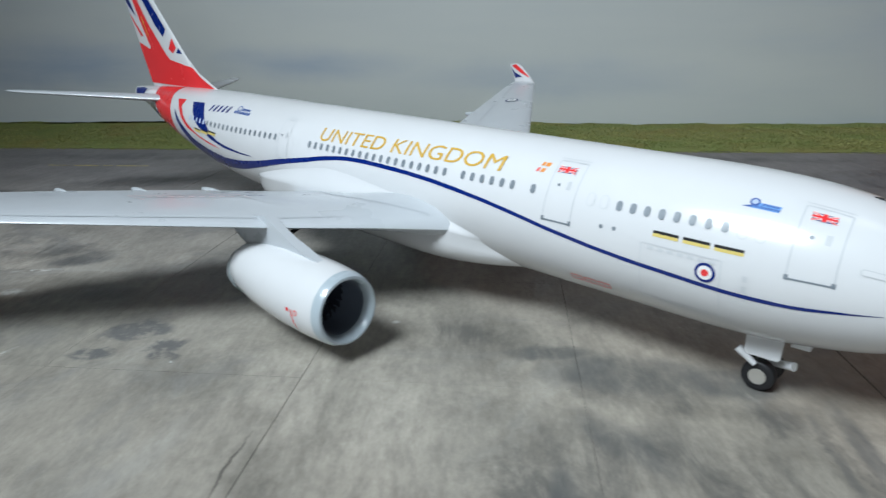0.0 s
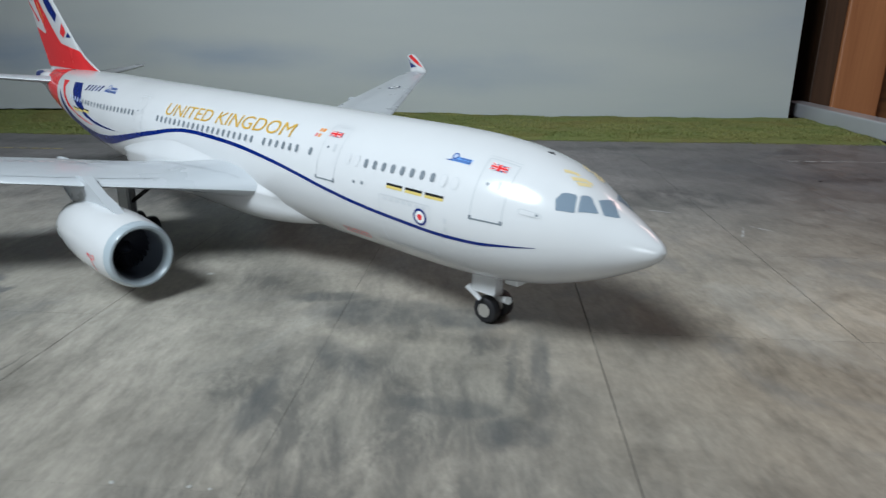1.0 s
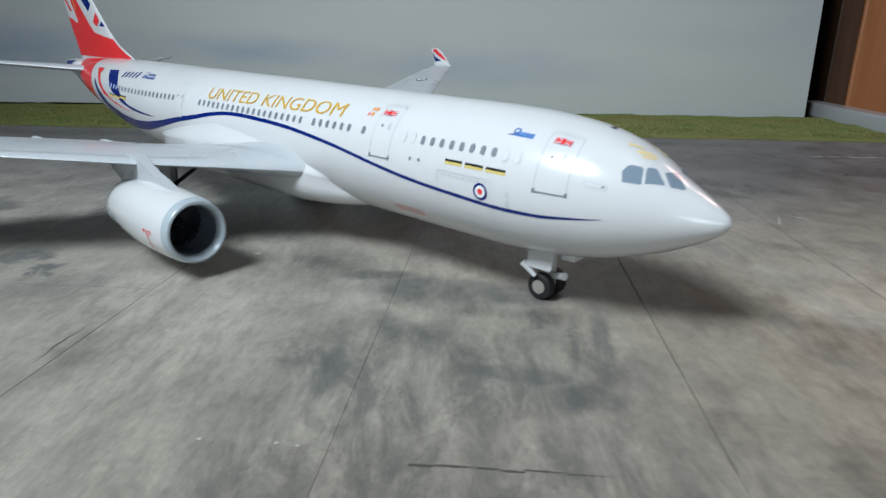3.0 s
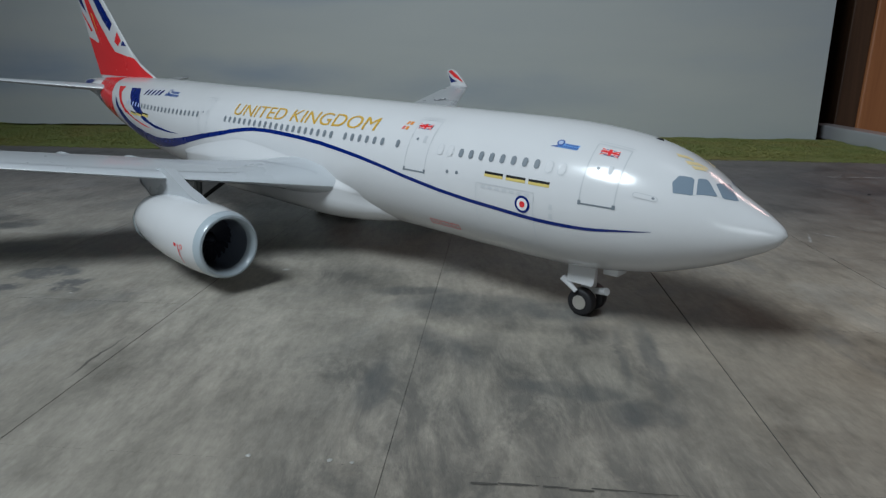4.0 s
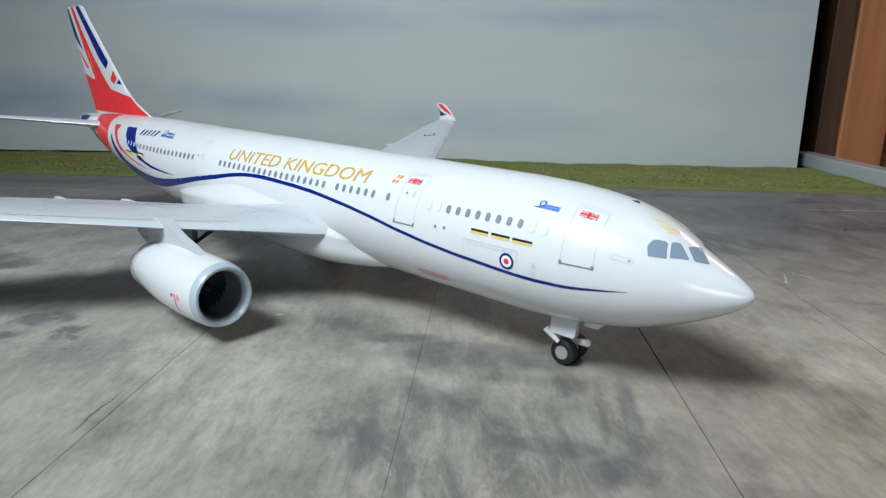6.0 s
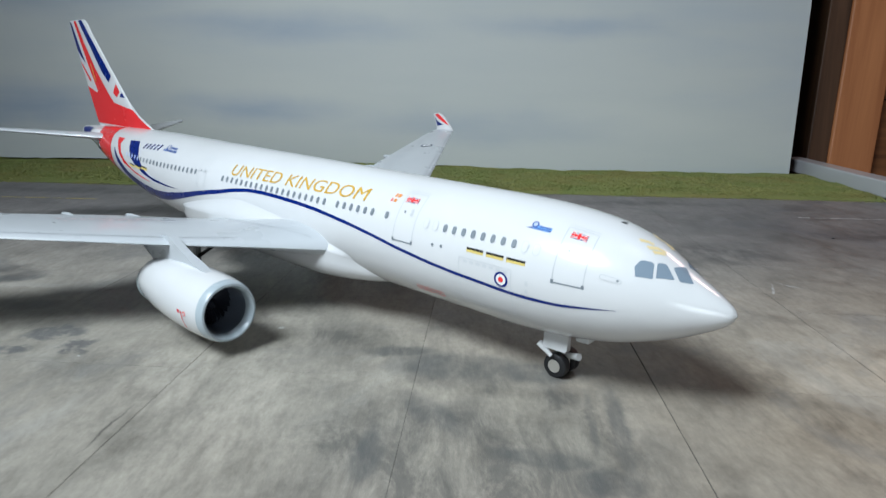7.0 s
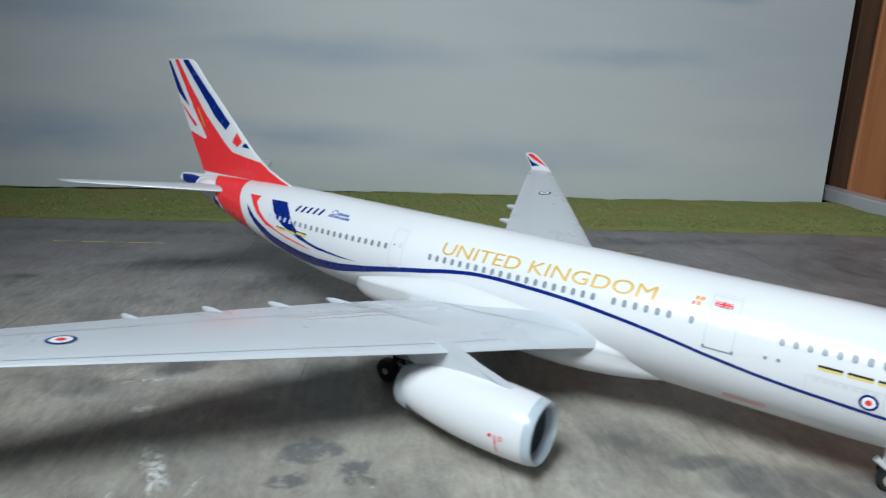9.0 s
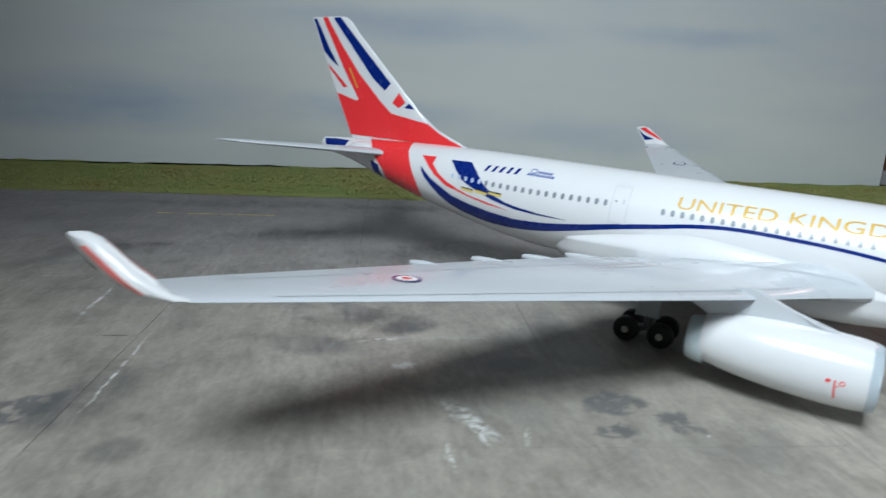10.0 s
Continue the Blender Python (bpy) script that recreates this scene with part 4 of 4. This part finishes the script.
    serial = [(rect(43.45 - 0.56 * i, 43.22 - 0.56 * i, 36.8 + 0.9 * i, 47.6 + 0.9 * i, -0.22), NAVY) for i in range(5)]
    sheet("serial_bars", serial, on, fuselage, "five slanted navy bars")
    sheet("small_marks", [(rect(16.0, 15.86, 47.2, 51.0, -0.05), ORANGE), (rect(15.8, 15.6, 47.2, 51.0, -0.05), ORANGE), (rect(16.12, 15.98, 41.5, 45.2, -0.05), PALERED), (rect(15.9, 15.72, 41.5, 45.2, -0.05), ORANGE)], on, fuselage)
    # flight deck windows
    for poly in ([(3.14, 30), (3.27, 40), (3.17, 48.5), (3.05, 51), (2.80, 54), (2.70, 53), (2.56, 36), (2.62, 34.5)], [(2.47, 38), (2.62, 56.5), (2.55, 59.5), (2.40, 63), (2.30, 62), (1.93, 50.5), (1.96, 48)],
                 [(2.13, 66), (2.08, 69), (1.86, 84.5), (1.80, 85), (1.36, 66), (1.38, 63), (1.72, 52.5), (1.78, 53)]):
        sheet("flight_deck_window", [(poly, GLASSGREY)], on, fuselage, "grey flight deck window", (0.2, 5.0))
    sheet("crest", [(line([(3.6, 73), (3.3, 78), (3.1, 79)], 0.21), PALEGOLD), (line([(3.2, 69), (2.85, 78), (2.6, 80)], 0.21), PALEGOLD), (line([(2.95, 67), (2.62, 76)], 0.19), PALEGOLD)], on, fuselage, "pale gold crest", (0.2, 5.0))


LOGOPALE = material("pale_window_print", (0.42, 0.50, 0.66), 0.35)
for side in (-1, 1):
    build_markings(side)


def lettering(words, s0, s1, base, rise, tall, shear, mat, label):
    """Raised writing along the right side, s0 to s1."""
    cu = bpy.data.curves.new("lettering", "FONT")
    cu.body, cu.size, cu.shear, cu.resolution_u = words, 1.0, shear, 4
    ob = new("lettering_source", cu)
    me = bpy.data.meshes.new_from_object(ob.evaluated_get(bpy.context.evaluated_depsgraph_get()))
    bpy.data.objects.remove(ob)
    bm = bmesh.new()
    bm.from_mesh(me)
    twin = bmesh.ops.duplicate(bm, geom=bm.verts[:] + bm.edges[:] + bm.faces[:])["geom"]
    second = {v for v in twin if isinstance(v, bmesh.types.BMVert)}
    for v in second:
        v.co.x, v.co.z = v.co.x + 0.007, 0.5
    xs, ys = [v.co.x for v in bm.verts], [v.co.y for v in bm.verts]
    x0, x1, y0, y1 = min(xs), max(xs), min(ys), max(ys)
    for axis, step in ((0, 0.22), (1, 0.2)):
        lo, hi = (x0, x1) if axis == 0 else (y0, y1)
        for at in np.arange(lo + step, hi, step):
            co, no = [0, 0, 0], [0, 0, 0]
            co[axis], no[axis] = at, 1
            bmesh.ops.bisect_plane(bm, geom=bm.verts[:] + bm.edges[:] + bm.faces[:], plane_co=co, plane_no=no, dist=1e-6)
    for v in bm.verts:
        u, w = (v.co.x - x0) / (x1 - x0), (v.co.y - y0) / (y1 - y0)
        v.co = skin(s0 + (s1 - s0) * u, base + rise * u + tall * w, 0.016 + 0.008 * (v.co.z > 0.2))
    bmesh.ops.recalc_face_normals(bm, faces=bm.faces[:])
    return part("lettering", bm, mat, fuselage, label)


lettering("UNITED KINGDOM", 30.45, 17.75, 30.5, 5.0, 15.0, 0.06, GOLD, "gold slanted lettering")


# fin paint
def fin_at(s, z, out, side):
    hs = [f[2] for f in FIN]
    le, te, th = [float(np.interp(z, hs, [f[i] for f in FIN])) for i in (0, 1, 3)]
    if z < 11.4:
        le2 = float(np.interp(z, [f[1] for f in FILLET], [f[0] for f in FILLET]))
    else:
        le2 = le
    foil = lambda x: 5 * (0.2969 * x ** 0.5 - 0.126 * x - 0.3516 * x * x + 0.2843 * x ** 3 - 0.1015 * x ** 4) * 0.5 if 0 < x < 1 else 0.0
    y = foil((s - le) / (te - le)) * th * (te - le)
    if le2 < le + 0.6:
        y = max(y, foil((s - le2) / (52.3 - le2)) * 0.055 * (52.3 - le2))
    return P(s, side * (y + out * 1.6), z)


for side in (-1, 1):
    on = lambda s, z, out, side=side: fin_at(s, z, out, side)
    sheet("fin_red", [([(60.3, 18.5), (59.75, 18.5), (58.2, 16.4), (56.34, 14.2), (54.08, 12.1), (53.05, 11.3), (49.75, 10.74), (48.72, 10.12), (47.7, 9.68), (46.6, 9.27), (46.75, 9.22), (57.3, 9.4), (57.4, 9.7), (58.8, 12.68), (56.62, 12.1), (56.44, 12.25), (57.5, 13.8), (58.1, 14.75), (58.68, 15.77)], RED)], on, fin, "red field of the fin", (0.4, 0.4))
    sheet("fin_navy", [([(59.15, 18.48), (58.35, 18.48), (55.9, 16.1), (53.22, 13.56), (53.77, 12.99), (55.02, 13.95), (57.05, 16.2)], NAVY), ([(61.28, 18.42), (60.95, 18.42), (59.47, 15.98), (58.57, 14.71), (59.5, 15.3), (60.2, 15.9)], NAVY),
                       ([(51.45, 12.16), (50.95, 11.72), (51.85, 11.79)], NAVY)], on, fin, "navy blocks of the fin", (0.4, 0.4))
    sheet("fin_red_accent", [([(59.78, 14.95), (58.88, 14.2), (57.62, 13.17), (58.05, 13.1), (59.62, 14.62)], RED), ([(52.42, 12.9), (51.8, 12.19), (52.37, 11.75), (53.0, 12.1)], RED), (line([(57.4, 14.65), (57.0, 13.95), (56.55, 13.1)], 0.13, 1.0), GOLD, 1)], on, fin, "red accents with a thin gold edge", (0.4, 0.4))


# wing markings
PALEWALK = material("faint_red_print", (0.62, 0.50, 0.51), 0.4)


def wing_top(s, y, out, side):
    le, c, z, th = wing_at(y, side)
    x = min(max((s - le) / c, 0.0), 1.0)
    t = 5 * (0.2969 * x ** 0.5 - 0.126 * x - 0.3516 * x * x + 0.2843 * x ** 3 - 0.1015 * x ** 4) * 0.68 * (1 + (root_swell(y) - 1) * root_shape(x))
    return P(s, side * y, z + t * th * c - math.sin(radians(wing_twist(y))) * (x - 0.3) * c + out * 1.5)


for side, wing in zip((-1, 1), wings):
    on = lambda s, y, out, side=side: wing_top(s, y, out, side)
    rs, ry = (36.0, 21.6) if side < 0 else (35.75, 21.9)
    sheet("roundel", [(disc(rs, ry, 0.58, 1.0), NAVY, 1), (disc(rs, ry, 0.43, 1.0), PRINTWHITE, 2), (disc(rs, ry, 0.2, 1.0), RED if side < 0 else GREYDECAL, 3)], on, wing, "blue, white and red roundel", (0.4, 0.4))
    at = lambda y, x, side=side: (wing_at(y, side)[0] + x * wing_at(y, side)[1], y)
    lines = [line([at(y, x) for y in np.arange(a, b, 0.5)], 0.05, 1.0) for a, b, x in ((4.0, 27.5, 0.74), (6.5, 27.5, 0.075))]
    lines += [line([(27.0, 7.6), (28.2, 7.85), (29.5, 7.9), (32.5, 7.85)], 0.06, 1.0)]
    lines += [line([at(y, x) for x in np.arange(x0, x1, 0.04)], 0.05, 1.0) for y, x0, x1 in ((9.6, 0.74, 0.98), (20.6, 0.74, 0.98), (10.4, 0.02, 0.075), (14.0, 0.02, 0.075), (17.6, 0.02, 0.075), (21.2, 0.02, 0.075), (24.6, 0.02, 0.075), (15.2, 0.74, 0.98), (26.4, 0.74, 0.98))]
    lines += [line([at(y, x) for y, x in ((3.0, 0.86), (3.7, 0.72), (4.25, 0.56), (4.5, 0.40), (4.45, 0.25), (4.1, 0.12), (3.5, 0.04))], 0.09, 1.0)]
    for l in lines:
        sheet("panel_line", [(l, PANELGREY)], on, wing, "", (0.4, 0.4))
    if side > 0:
        continue
    box = [line([at(7.6, 0.70), at(12.4, 0.68)], 0.09, 1.0), line([at(7.8, 0.55), at(7.8, 0.70)], 0.06, 1.0), line([at(12.2, 0.50), at(12.3, 0.68)], 0.06, 1.0)]
    box += [line([at(8.2 + 0.42 * i, 0.62), at(8.45 + 0.42 * i, 0.62)], 0.22, 1.0) for i in range(9)]
    sheet("walkway_mark", [(l, PALEWALK) for l in box], on, wing, "faint red walkway mark", (0.4, 0.4))


# winglet paint and engine marks
def winglet_at(x, v, out, side, face):
    """A spot on a winglet: share of the chord, metres above the wing tip; face 1 the inner, -1 the outer."""
    tip = wing_at(29.2, side)[2]
    ups = [r[2] for r in WINGLET]
    le, y, c, cant = [float(np.interp(v, ups, [r[i] for r in WINGLET])) for i in (0, 1, 3, 4)]
    c *= slim(y, side)
    t = 5 * (0.2969 * x ** 0.5 - 0.126 * x - 0.3516 * x * x + 0.2843 * x ** 3 - 0.1015 * x ** 4) * (0.68 if face > 0 else 0.36)
    h = face * (t * WINGLET_THICK(v) * c + out * 1.6)
    return P(le + x * c, side * (y - h * math.sin(radians(cant))), tip + v + h * math.cos(radians(cant)))


for side, wing in zip((-1, 1), wings):
    for face in (1, -1):
        on = lambda x, v, out, side=side, face=face: winglet_at(x, v, out, side, face)
        red = [(0.10, 0.34), (0.16, 0.34), (0.75, 1.55), (0.30, 1.62), (0.12, 1.0)] if face > 0 else [(0.08, 0.34), (0.16, 0.34), (0.42, 1.55), (0.14, 1.62), (0.09, 1.0)]
        sheet("winglet_paint", [(red, RED if face > 0 else PALERED), ([(0.45, 0.36), (0.92, 0.36), (0.90, 1.4), (0.78, 0.9)], NAVY), ([(0.02, 0.34), (0.08, 0.34), (0.06, 1.5), (0.02, 1.5)], PRINTWHITE)], on, wing, "red and navy winglet stripes", (0.1, 0.2))


def nacelle_at(s, a, out, side):
    r = float(np.interp(s, (20.32, 20.9, 21.8, 22.8, 24), (1.545, 1.60, 1.64, 1.64, 1.58))) + out
    return P(s, side * (9.35 + r * math.cos(radians(a))), 2.32 + 0.035 * (s - 20.32) + r * math.sin(radians(a)))


for ob in [o for o in airplane.children if o.name.startswith("engine")]:
    side = -1 if ob.data.vertices[0].co.y < 0 else 1
    on = lambda s, a, out, side=side: nacelle_at(s, a, out, side)
    g = 57.3 / 1.6
    sheet("warning_mark", [(line([(21.53, 3), (21.5, -14), (21.45, -30)], 0.07, g), RED), (line([(21.86, 1), (21.68, 0)], 0.15, g), RED), (disc(21.25, 0, 0.12, g), PALERED), (disc(21.25, 0, 0.06, g), WHITE, 1), (line([(21.5, -7), (21.36, -5)], 0.05, g), PALERED)], on, ob, "small red warning mark", (0.3, 6.0))


import functools


# ---- apron slabs, road, grass and painted lines ----
def askew(u, v, z=0.0):
    """A place on the apron print: u along the backdrop, v towards it, turned with the print."""
    c, s = math.cos(TILT), math.sin(TILT)
    return Vector((PIVOT[0] + u * c - v * s, PIVOT[1] + u * s + v * c, z))


PIVOT = (-0.0046, 0.1465)     # a crossing of two joints
SLAB = 0.0541


def joint_across(k, j):
    """Half the width of the joint on the line k, beside row j: some are open, some nearly closed."""
    open_ones = {(0, -1): 0.00006, (0, 0): 0.00006, (2, 0): 0.00014, (2, -1): 0.00008, (3, 0): 0.00009, (3, 1): 0.00008, (1, 0): 0.00004, (1, -1): 0.00003, (-1, 1): 0.00006, (-3, 0): 0.00007, (-3, 1): 0.00007, (-2, 3): 0.00009, (-2, 4): 0.00009, (1, 3): 0.00008}
    return open_ones.get((k, j), 0.00002 if k < 0 else 0.00004)


def joint_along(k, i):
    """Half the width of the joint on the cross line k, beside column i."""
    return {(-1, 1): 0.00001, (-1, 2): 0.00001, (-1, 3): 0.00001, (0, 2): 0.00003, (0, 3): 0.00006, (0, -1): 0.00003, (1, 3): 0.00005, (2, 3): 0.00004}.get((k, i), 0.000007)


@functools.lru_cache(None)
def slab_mesh(left, right, front, back):
    bm = box_bm((-SLAB / 2 + left, -SLAB / 2 + front, -0.0009), (SLAB / 2 - right, SLAB / 2 - back, 0.0), 0.00002)
    bm.normal_update()
    for f in bm.faces:
        f.material_index = 0 if f.normal.z > 0.95 else 1
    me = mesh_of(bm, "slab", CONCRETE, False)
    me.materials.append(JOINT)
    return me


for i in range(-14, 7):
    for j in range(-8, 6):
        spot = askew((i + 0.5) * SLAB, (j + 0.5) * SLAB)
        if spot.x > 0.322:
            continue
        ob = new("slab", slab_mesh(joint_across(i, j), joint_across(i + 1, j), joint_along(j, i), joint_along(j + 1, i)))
        ob.parent = ground
        ob.matrix_local = Matrix.Translation(spot) @ pose(0, 0, 0, 0, 0, -5.3)


# grass verge: a turf mat with loose fibres
def verge_height(u, v):
    f = min(1.0, max(0.0, (v - EDGE) / 0.012)) ** 0.6
    back = min(1.0, max(0.0, (v - EDGE - 0.01) / 0.06)) * (0.0022 - 0.006 * min(0.3, max(-0.5, u)))
    back += 0.0032 * min(1.0, max(0.0, (0.12 - u) / 0.14)) * min(1.0, max(0.0, (v - EDGE - 0.01) / 0.06))
    return back + f * (0.0022 + 0.0012 * noise.noise((u * 30, v * 40, 0)) + 0.0008 * noise.noise((u * 90, v * 110, 3)))


EDGE = 0.2685
bm = bmesh.new()
NU, NV = 260, 22
grid = []
for j in range(NV):
    row = []
    for i in range(NU):
        u = -0.75 + 1.13 * i / (NU - 1)
        ragged = 0.0022 * noise.noise((u * 40, 0, 7)) + 0.0012 * noise.noise((u * 160, 0, 9))
        v = EDGE + ragged + (0.115 - ragged) * (j / (NV - 1)) ** 1.2
        p = askew(u, v)
        p.z = 0.0002 + verge_height(u, v - ragged)
        p.x, p.y = min(p.x, 0.3372 + 0.125 * (p.y - 0.42)), min(p.y, WALL_Y - 0.0005)
        row.append(bm.verts.new(p))
    grid.append(row)
for j in range(NV - 1):
    for i in range(NU - 1):
        bm.faces.new((grid[j][i], grid[j][i + 1], grid[j + 1][i + 1], grid[j + 1][i]))
turf = new("grass_verge", mesh_of(bm, "grass_verge", GRASS))
tagged(turf, "olive green turf strip along the foot of the backdrop", "grass", kind="structure")

rng = np.random.default_rng(4)
N = 140000
u = rng.uniform(-0.62, 0.36, N)
v = EDGE - 0.002 + 0.102 * rng.random(N) ** 1.35 + 0.0012 * np.sin(u * 90) * np.sin(u * 37) + rng.normal(0, 0.0011, N)
c, s = math.cos(TILT), math.sin(TILT)
x, y = PIVOT[0] + u * c - v * s, PIVOT[1] + u * s + v * c
keep = (x < 0.3364 + 0.125 * (y - 0.42)) & (y < WALL_Y - 0.001)
x, y, u, v = x[keep], y[keep], u[keep], v[keep]
n = len(x)
z = np.array([verge_height(a, b) for a, b in zip(u, v)])
tall = rng.uniform(0.0006, 0.0014, n) * np.clip((v - EDGE) / 0.006, 0.3, 1)
ang, lean, wide = rng.uniform(0, 6.283, n), rng.uniform(0.8, 2.4, n) * tall, rng.uniform(0.00015, 0.0004, n)
dx, dy = np.cos(ang), np.sin(ang)
lx, ly = np.cos(ang * 3.7 + 1), np.sin(ang * 3.7 + 1)
co = np.empty((n, 3, 3))
co[:, 0] = np.stack((x - dx * wide, y - dy * wide, z), 1)
co[:, 1] = np.stack((x + dx * wide, y + dy * wide, z), 1)
co[:, 2] = np.stack((x + lx * lean, np.minimum(y + ly * lean, WALL_Y - 0.0003), z + tall), 1)
me = bpy.data.meshes.new("grass_blades")
me.from_pydata(co.reshape(-1, 3).tolist(), [], np.arange(n * 3).reshape(-1, 3).tolist())
me.materials.append(GRASS)
tagged(new("grass_blades", me), "short olive and straw coloured grass fibres", "grass", kind="stuff")


# worn painted line along the far joint, and crumbs
def worn_line(name, u0, u1, v, width, mat, label, seed):
    r = random.Random(seed)
    bm = bmesh.new()
    a = u0
    while a < u1:
        b = a + r.uniform(0.002, 0.008)
        w, d = width * r.uniform(0.4, 1.1), r.uniform(-0.0003, 0.0003)
        q = [bm.verts.new(askew(p, v + d + e * w / 2 + r.uniform(-0.0001, 0.0001), 0.00012)) for p, e in ((a, -1), ((a + b) / 2, -1.2), (b, -0.7), (b, 0.8), ((a + b) / 2, 1.1), (a, 1))]
        bm.faces.new(q)
        a = b + r.choice((0.0, 0.0, 0.0005, 0.002))
    ob = new(name, mesh_of(bm, name, mat, False))
    tagged(ob, label, "road marking", kind="structure")


worn_line("trim_line_1", -0.212, -0.158, 0.2120, 0.0013, ROADMARK, "worn yellow painted line on the tarmac", 1)
worn_line("trim_line_2", 0.072, 0.098, 0.2120, 0.0012, ROADMARK, "worn yellow painted line on the tarmac", 2)
worn_line("trim_line_3", 0.235, 0.315, 0.2085, 0.0009, WHITEMARK, "thin worn white line on the tarmac", 3)
worn_line("trim_line_4", 0.0655, 0.0782, -0.0563, 0.00055, JOINT, "dark scored stroke along a slab joint", 4)
worn_line("trim_line_5", 0.0805, 0.0905, -0.0563, 0.0003, JOINT, "dark scored stroke along a slab joint", 5)
worn_line("trim_line_6", -0.1715, -0.1675, 0.0545, 0.0002, JOINT, "dark scored stroke along a slab joint", 6)

# pale chips and one dark crumb lying on the apron
CHIP = material("pale_chip", (0.42, 0.42, 0.40), 0.7)
r = random.Random(8)
for x, y, size, mat in ((0.026, 0.090, 0.0004, CHIP), (0.037, 0.089, 0.0004, CHIP), (0.040, 0.0885, 0.0003, CHIP), (-0.033, 0.153, 0.0004, CHIP), (0.2375, 0.284, 0.0009, TYRE)):
    bm = bmesh.new()
    bmesh.ops.create_icosphere(bm, subdivisions=2, radius=size)
    for v in bm.verts:
        v.co = Vector((v.co.x * r.uniform(0.7, 1.2), v.co.y * r.uniform(0.6, 1.0), max(0.0, v.co.z * 0.35 + 0.00006)))
    dark = mat == TYRE
    ob = new("crumb" if dark else "chip", mesh_of(bm, "crumb" if dark else "chip", mat))
    ob.location = (x, y, 0.0)
    tagged(ob, "tiny dark crumb lying on the dark tarmac" if dark else "tiny pale chip lying on the grey apron", "crumb" if dark else "chip", group="" if dark else "chips on the apron")
